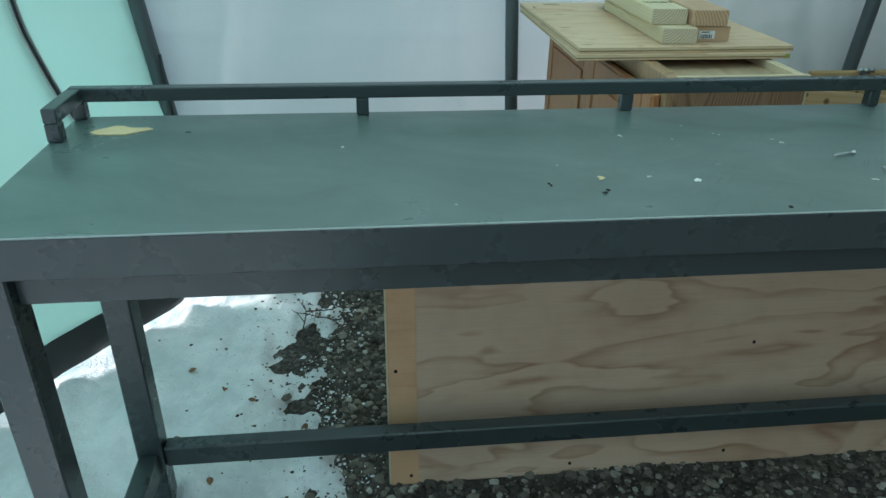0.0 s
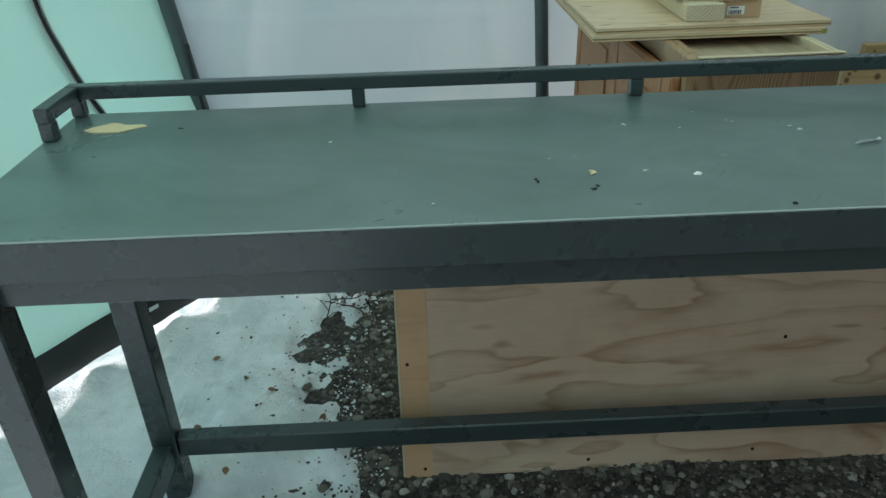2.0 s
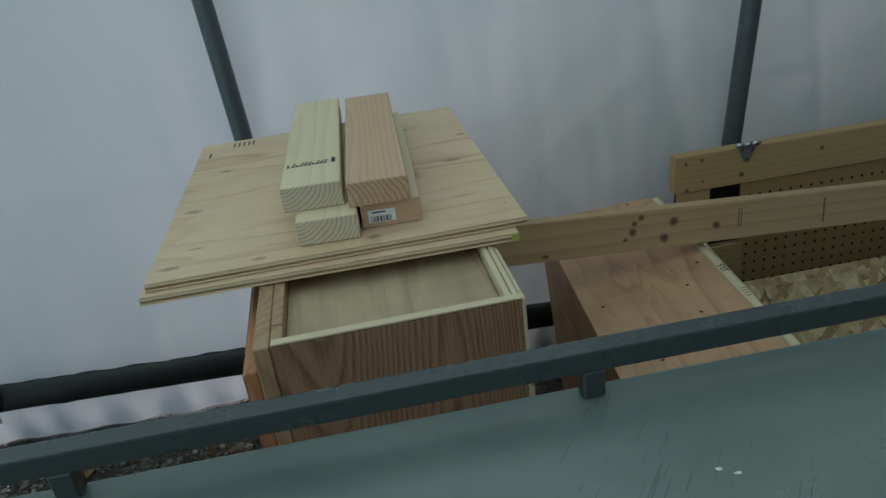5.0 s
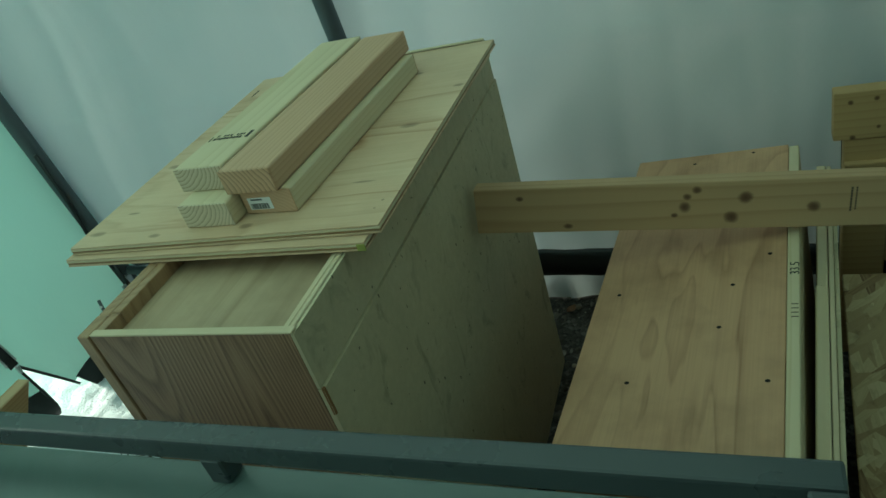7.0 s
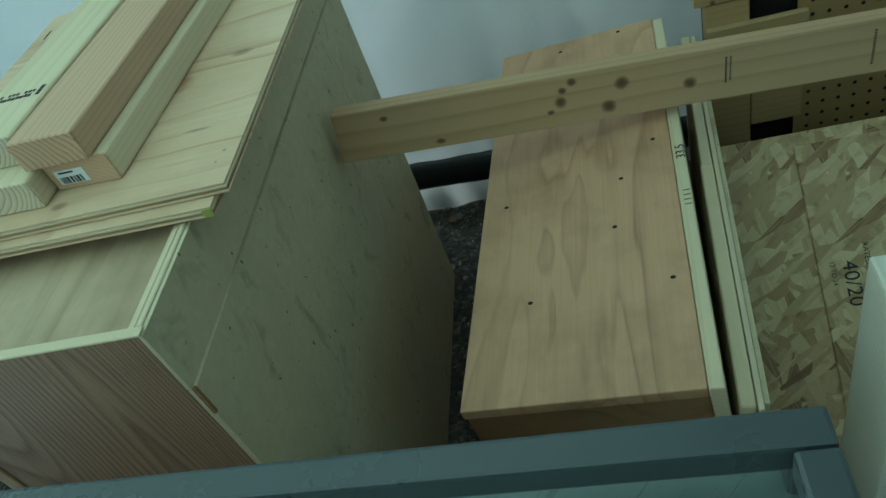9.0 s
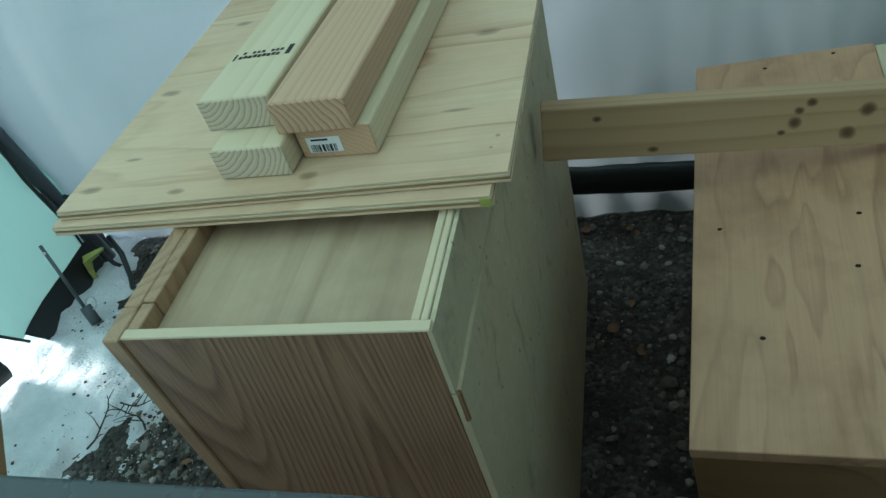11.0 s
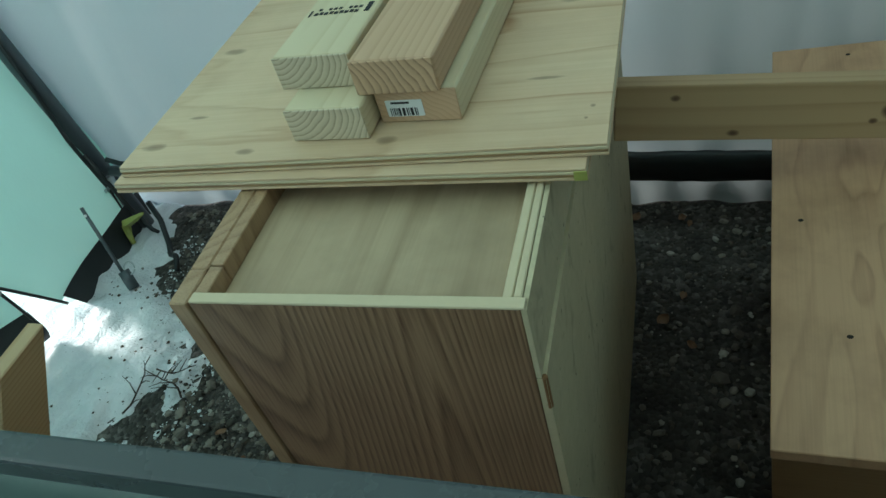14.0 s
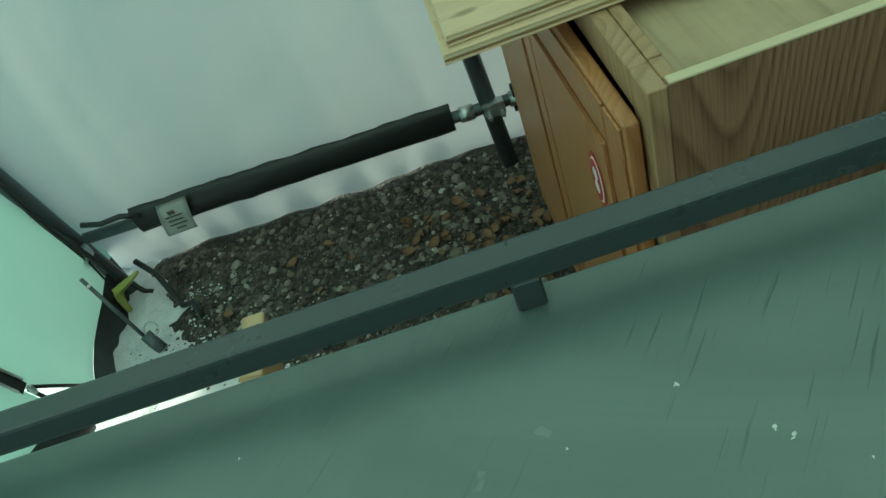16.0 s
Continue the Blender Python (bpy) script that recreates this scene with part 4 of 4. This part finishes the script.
part("cross_rail", span(0.106, 0.21, 0.006, 0.030, 0.27, 0.40, 0.002), FRAME_W, peg)
# added sheet in the hole colour, in place of the shade behind the frame
part("shade_sheet", span(0.02, 1.235, 0.0392, 0.046, 0.02, 0.60, 0.001), HOLE, peg, "near-black sheet standing for shade behind the pegboard")
part("post", span(1.15, 1.235, 0.004, 0.038, -0.01, 0.584, 0.003), FRAME_W, peg)
pb = part("pegboard", span(0.195, 1.14, 0.008, 0.013, 0.05, 0.584, 0.0008), PEG, peg, "brown pegboard with rows of holes")
bm = bmesh.new()
for i in range(30):
    for j in range(16):
        bmesh.ops.create_cone(bm, cap_ends=True, segments=8, radius1=0.0042, radius2=0.0042, depth=0.0006,
                              matrix=Matrix.Translation((0.222 + i * 0.0305, 0.0078, 0.085 + j * 0.0305)) @ Matrix.Rotation(radians(90), 4, 'X'))
tagged(part("peg_holes", bm, HOLE, pb), kind="stuff")
bm = bmesh.new()
prof = ((0.176, 0.692), (0.224, 0.692), (0.214, 0.662), (0.205, 0.648), (0.195, 0.648), (0.186, 0.662))
lo, hi = [[bm.verts.new((x, y, z)) for x, z in prof] for y in (-0.0032, -0.0006)]
bm.faces.new(lo)
bm.faces.new(hi[::-1])
for i in range(6):
    bm.faces.new((lo[i], hi[i], hi[(i + 1) % 6], lo[(i + 1) % 6]))
hinge = part("hinge", bm, GALV, peg, "galvanised strap hinge")
part("hinge_pin", tube([(0.166, -0.007, 0.699), (0.234, -0.007, 0.699)], 0.0045, 8), GALV, hinge, smooth=True)
for x in (0.168, 0.190, 0.212):
    part("knuckle", tube([(x, -0.007, 0.699), (x + 0.018, -0.007, 0.699)], 0.0068, 10), GALV, hinge, smooth=True)
for x, z in ((0.186, 0.684), (0.214, 0.684), (0.200, 0.656)):
    part("screw_head", tube([(x, -0.0034, z), (x, -0.005, z)], 0.0042, 8), POLE, hinge)


# ---- small things on the table ----
chip = thing("cream_flake", "cream flake of old filler lying on the tabletop", "flake", pose(0.0, 0.0, TOP + 0.0004))
bm = bmesh.new()
outline = ((0.050, 0.402), (0.066, 0.390), (0.092, 0.387), (0.114, 0.388), (0.128, 0.398), (0.142, 0.408), (0.154, 0.416), (0.146, 0.423), (0.130, 0.422), (0.114, 0.424), (0.100, 0.434), (0.086, 0.437), (0.072, 0.425), (0.056, 0.413))
f = bm.faces.new([bm.verts.new((x, y, 0)) for x, y in outline])
ext = bmesh.ops.extrude_face_region(bm, geom=[f])
for v in ext["geom"]:
    if isinstance(v, bmesh.types.BMVert):
        v.co.z += 0.0016
        v.co.x += (0.1 - v.co.x) * 0.02
part("flake", bm, CREAM, chip)

screw = thing("loose_screw", "bright steel screw lying on the tabletop", "screw", pose(1.290, 0.203, TOP + 0.0042, 0, 0, 11))
part("shank", tube([(0, 0, -0.001), (0.006, 0, 0), (0.036, 0, 0)], [0.0006, 0.0019, 0.0021], 8), GALV, screw, smooth=True)
part("head", tube([(0.0362, 0, 0), (0.0415, 0, 0.0005)], [0.0022, 0.0042], 12), GALV, screw)
for i in range(6):
    part("thread", tube([(0.008 + i * 0.004, 0, 0), (0.0092 + i * 0.004, 0, 0)], 0.0027, 8), GALV, screw)
screw_2 = copy_thing(screw, pose(1.340, 0.150, TOP + 0.0042, 0, 0, -105))
tagged(screw_2, "second bright steel screw lying on the tabletop", "screw")


def bit(x, y, r, ma, label, n=5, seed=0):
    """A crumb: a few flat chips close together."""
    rg = random.Random(seed)
    t = thing("crumb", label, "crumb", pose(x, y, TOP + 0.0003, 0, 0, rg.uniform(0, 360)), "crumbs on the tabletop")
    bm = bmesh.new()
    for i in range(n):
        s = r * rg.uniform(0.3, 0.75)
        a, d = rg.uniform(0, 6.28), r * rg.uniform(0, 0.9)
        m = Matrix.Translation((d * math.cos(a), d * math.sin(a) * 0.6, s * 0.12)) @ Matrix.Rotation(rg.uniform(0, 3), 4, 'Z') @ Matrix.Diagonal((s, s * rg.uniform(0.3, 0.8), s * 0.25, 1))
        bmesh.ops.create_icosphere(bm, subdivisions=1, radius=1.0, matrix=m)
    part("chips", bm, ma, t)


DUST = plain("dusty_crumb", (0.56, 0.59, 0.56), 0.8)
PALE = "whitish dried crumb on the tabletop"
for i, (x, y, r) in enumerate(((0.967, 0.331, 0.013), (1.054, 0.307, 0.008), (1.100, 0.380, 0.006), (1.148, 0.325, 0.008), (1.238, 0.277, 0.009), (1.233, 0.295, 0.006),
                               (0.485, 0.302, 0.012), (0.676, 0.343, 0.004), (0.645, 0.057, 0.005), (0.953, 0.140, 0.009), (0.083, 0.329, 0.004), (0.791, 0.429, 0.004),
                               (0.822, 0.197, 0.004), (1.297, 0.106, 0.009), (1.141, 0.334, 0.006), (1.622, 0.347, 0.008), (1.582, 0.281, 0.006), (1.610, 0.354, 0.010), (1.565, 0.321, 0.004), (1.18, 0.30, 0.003), (1.02, 0.36, 0.003))):
    bit(x, y, r * (0.75 if y < 0.3 else 0.45), DUST, PALE, 4, i)
bit(1.020, 0.119, 0.008, WHITE_BIT, "larger white dropping on the tabletop", 5, 50)
bit(0.877, 0.141, 0.008, CREAM, "yellowish crumb on the tabletop", 5, 51)
for i, (x, y) in enumerate(((0.218, 0.397), (0.793, 0.119), (0.865, 0.085), (0.872, 0.095), (1.111, 0.015))):
    bit(x, y, 0.006, HOLE, "dark speck of dirt on the tabletop", 3, 70 + i)

# ---- ground anchor and bits in the corner ----
anchor = thing("ground_anchor", "steel ground anchor rod leaning in the corner", "anchor", pose(0.025, 1.500, 0.028))
part("rod", tube([(0, 0, 0), (-0.072, 0.074, 0.25)], 0.0055, 10), POLE, anchor, smooth=True)
part("socket", tube([(0.020, -0.012, 0.0), (-0.006, 0.012, 0.050)], 0.017, 14), POLE, anchor, "short dark steel tube", smooth=True)
part("ring", tube([(0.02 * math.cos(a) + 0.014, 0.012 * math.sin(a) + 0.02, 0.055 + 0.016 * math.sin(a)) for a in steps(0, 6.1, 12)], 0.0022, 6), GALV, anchor, "wire ring", smooth=True)
part("nib", block(0.008, 0.008, 0.008, (-0.058, 0.058, 0.232), 0.002), WHITE_PAPER, anchor)
brk = thing("angle_bracket", "yellow-green bent strap bracket hanging in the corner", "bracket", pose(-0.016, -0.010, 0.022))
part("arm", tube([(0.022, 1.715, 0.118), (-0.025, 1.715, 0.095), (-0.075, 1.715, 0.072)], [0.005, 0.012, 0.016], 4), YELLOW, brk)
part("arm", tube([(-0.070, 1.712, 0.072), (-0.076, 1.705, 0.035), (-0.070, 1.695, 0.005)], [0.015, 0.013, 0.008], 4), YELLOW, brk)
cord = thing("black_cord", "black webbing loop lying on the ground", "cord", pose(0, 0, 0))
part("loop", tube([(-0.02, 1.77, 0.13), (0.03, 1.73, 0.09), (0.06, 1.68, 0.035), (0.085, 1.64, 0.02), (0.11, 1.63, 0.03), (0.135, 1.61, 0.045), (0.15, 1.57, 0.02)], 0.009, 6), BLACK_CLOTH, cord, smooth=True)

# ---- leaves, twigs ----
leaf_meshes = []
for k in range(5):
    rg = random.Random(30 + k)
    ln, wd, cup = rg.uniform(0.035, 0.055), rg.uniform(0.014, 0.022), rg.uniform(0.004, 0.012)
    bm = sheet(lambda u, v: (ln * (u - 0.5), wd * v * math.sin(math.pi * min(0.98, max(0.03, u))) ** 0.7, cup * (abs(v) ** 1.5) + cup * math.sin(u * 3 + k) * 0.8 + 0.002), steps(0, 1, 7), steps(-1, 1, 4))
    me = bpy.data.meshes.new("fallen_leaf")
    bm.to_mesh(me)
    bm.free()
    me.materials.append(LEAF)
    me.shade_smooth()
    leaf_meshes.append(me)
rg = random.Random(12)
spots = [(0.848, 1.517), (0.988, 1.508), (1.03, 1.557), (1.09, 1.648), (1.12, 1.562), (0.541, 1.691), (0.597, 1.618), (0.758, 1.568), (0.471, 1.699), (0.224, 1.556), (1.0, 1.62)]
while len(spots) < 58:
    x, y = rg.uniform(0.62, 1.14), rg.uniform(1.28, 1.74)
    if rg.random() < smoothstep(0.55, 1.05, x):
        spots.append((x, y))
while len(spots) < 92:
    x, y = rg.uniform(0.35, 1.68), rg.uniform(0.9, 1.82)
    if (1.17 < x < 1.54 and y < 1.62) or (x < 0.75 and rg.random() < 0.6) or x < snow_edge(y):
        continue
    spots.append((x, y))
for x, y in spots:
    ob = new("fallen_leaf", leaf_meshes[rg.randrange(5)])
    s = rg.uniform(0.45, 0.9)
    ob.matrix_basis = pose(x, y, ground_z(x, y) + 0.006, rg.uniform(-14, 14), rg.uniform(-14, 14), rg.uniform(0, 360)) @ Matrix.Diagonal((s, s, s, 1))
    tagged(ob, "dry brown fallen leaf on the gravel", "leaf", "fallen leaves")
for i, (x, y, a) in enumerate(((0.004, 0.904, 30), (0.112, 0.799, 80), (0.196, 0.729, 10), (0.263, 0.928, 140), (0.335, 0.661, 60), (0.129, 0.457, 100), (0.02, 0.62, 20))):
    ob = new("fallen_leaf", leaf_meshes[i % 5])
    ob.matrix_basis = pose(x, y, snow_z(x, y) + 0.002, 8, -6, a) @ Matrix.Diagonal((0.5, 0.5, 0.6, 1))
    tagged(ob, "small dark leaf lying on the snow", "leaf", "fallen leaves")
TWIG = plain("twig_bark", (0.05, 0.032, 0.022), 0.8)


def twig(m, seed, size=1.0):
    rg = random.Random(seed)
    t = thing("twig", "thin dry twig at the edge of the snow", "twig", m, "twigs")
    p, d = Vector((0, 0, 0)), Vector((1, 0, 0.25))
    pts = [p.copy()]
    for i in range(6):
        p = p + d * 0.028 * size
        d = (d + Vector((rg.uniform(-0.3, 0.3), rg.uniform(-0.5, 0.5), rg.uniform(-0.15, 0.1)))).normalized()
        pts.append(p.copy())
    part("stem", tube(pts, [0.0028 - 0.0003 * i for i in range(7)], 6), TWIG, t, smooth=True)
    for k in (1, 2, 3, 4):
        q = pts[k]
        e = q + Vector((rg.uniform(0, 0.03), rg.choice((-1, 1)) * rg.uniform(0.03, 0.06), rg.uniform(0.0, 0.035))) * size
        part("shoot", tube([q, (q + e) / 2 + Vector((0.004, 0, 0.004)), e], [0.0018, 0.0013, 0.0007], 5), TWIG, t, smooth=True)


twig(pose(0.29, 1.06, 0.035, 0, 0, 55), 1)
twig(pose(0.42, 1.13, 0.02, 0, 0, 130), 2)
twig(pose(0.31, 1.20, 0.035, 0, 0, -20), 3, 0.8)
twig(pose(0.72, 1.60, 0.012, 0, 0, -8), 5, 1.1)
twig(pose(0.45, 1.66, 0.012, 0, 0, -35), 6, 0.8)


# ---- gravel and grit ----
def scatter(count, place, size, seed):
    """Many small stones in one mesh: squashed, turned icosahedra."""
    rs = np.random.RandomState(seed)
    g = (1 + 5 ** 0.5) / 2
    base = np.array([(-1, g, 0), (1, g, 0), (-1, -g, 0), (1, -g, 0), (0, -1, g), (0, 1, g), (0, -1, -g), (0, 1, -g), (g, 0, -1), (g, 0, 1), (-g, 0, -1), (-g, 0, 1)]) / 1.9
    tri = ((0, 11, 5), (0, 5, 1), (0, 1, 7), (0, 7, 10), (0, 10, 11), (1, 5, 9), (5, 11, 4), (11, 10, 2), (10, 7, 6), (7, 1, 8), (3, 9, 4), (3, 4, 2), (3, 2, 6), (3, 6, 8), (3, 8, 9), (4, 9, 5), (2, 4, 11), (6, 2, 10), (8, 6, 7), (9, 8, 1))
    verts, faces = [], []
    made = 0
    while made < count:
        p = place(rs)
        if p is None:
            continue
        x, y, z = p
        s = size(rs)
        v = base * (1 + rs.uniform(-0.22, 0.22, (12, 1)))
        v = v * np.array((s * rs.uniform(0.7, 1.3), s * rs.uniform(0.7, 1.3), s * rs.uniform(0.4, 0.75)))
        a = rs.uniform(0, 6.28)
        c, q = math.cos(a), math.sin(a)
        v = v @ np.array(((c, q, 0), (-q, c, 0), (0, 0, 1)))
        n = len(verts)
        verts.extend((v + np.array((x, y, z + s * 0.15))).tolist())
        faces.extend([(n + i, n + j, n + k) for i, j, k in tri])
        made += 1
    return verts, faces


def stuff(name, verts, faces, ma, label, category):
    me = bpy.data.meshes.new(name)
    me.from_pydata(verts, [], faces)
    me.materials.append(ma)
    return tagged(new(name, me), label, category, kind="stuff")


def on_gravel(rs):
    x, y = rs.uniform(-0.1, 2.2), rs.uniform(0.15, 1.88)
    if x > 1.3 and y > 0.45 and rs.rand() < 0.82:
        return None
    d = x - snow_edge(y)
    if d < 0.03:
        if rs.rand() > 0.75 * math.exp(d / 0.035):
            return None
        return x, y, max(snow_z(x, y), ground_z(x, y)) - 0.002
    if 1.2 < x < 1.52 and 0.68 < y < 1.58:
        return None
    return x, y, ground_z(x, y) - 0.003


stuff("gravel", *scatter(16500, on_gravel, lambda rs: 0.0026 + 0.010 * rs.rand() ** 3, 5), PEBBLE, "loose mixed gravel in grey and brown", "gravel")
stuff("gravel_stones", *scatter(300, on_gravel, lambda rs: rs.uniform(0.010, 0.019), 8), PEBBLE, "larger rounded stones in the gravel", "stones")


def on_snow(rs):
    y = rs.uniform(0.1, 1.5)
    d = abs(rs.normal(0, 0.11)) * (1 + 1.5 * rs.rand() ** 3) - 0.03
    x = snow_edge(y) - d
    if x < -0.25:
        return None
    return x, y, snow_z(x, y)


stuff("dirt_crumbs", *scatter(1500, on_snow, lambda rs: 0.0012 + 0.0045 * rs.rand() ** 4, 6), GRIT, "dark crumbs of soil scattered on the snow", "dirt")


def past_edge(rs):
    """Thawing remains of snow on the gravel beside the patch."""
    y = rs.uniform(0.15, 1.75)
    d = abs(rs.normal(0, 0.055)) - 0.06
    x = snow_edge(y) + d + 0.05 * nz(y * 9, 1.0, 7)
    if d < 0 and rs.rand() < 0.3:
        return None
    return x, y, max(snow_z(x, y), ground_z(x, y)) - 0.001


stuff("snow_crumbs", *scatter(1100, past_edge, lambda rs: 0.0010 + 0.0042 * rs.rand() ** 3, 12), SNOW, "thawing crumbs of snow among the gravel", "snow")
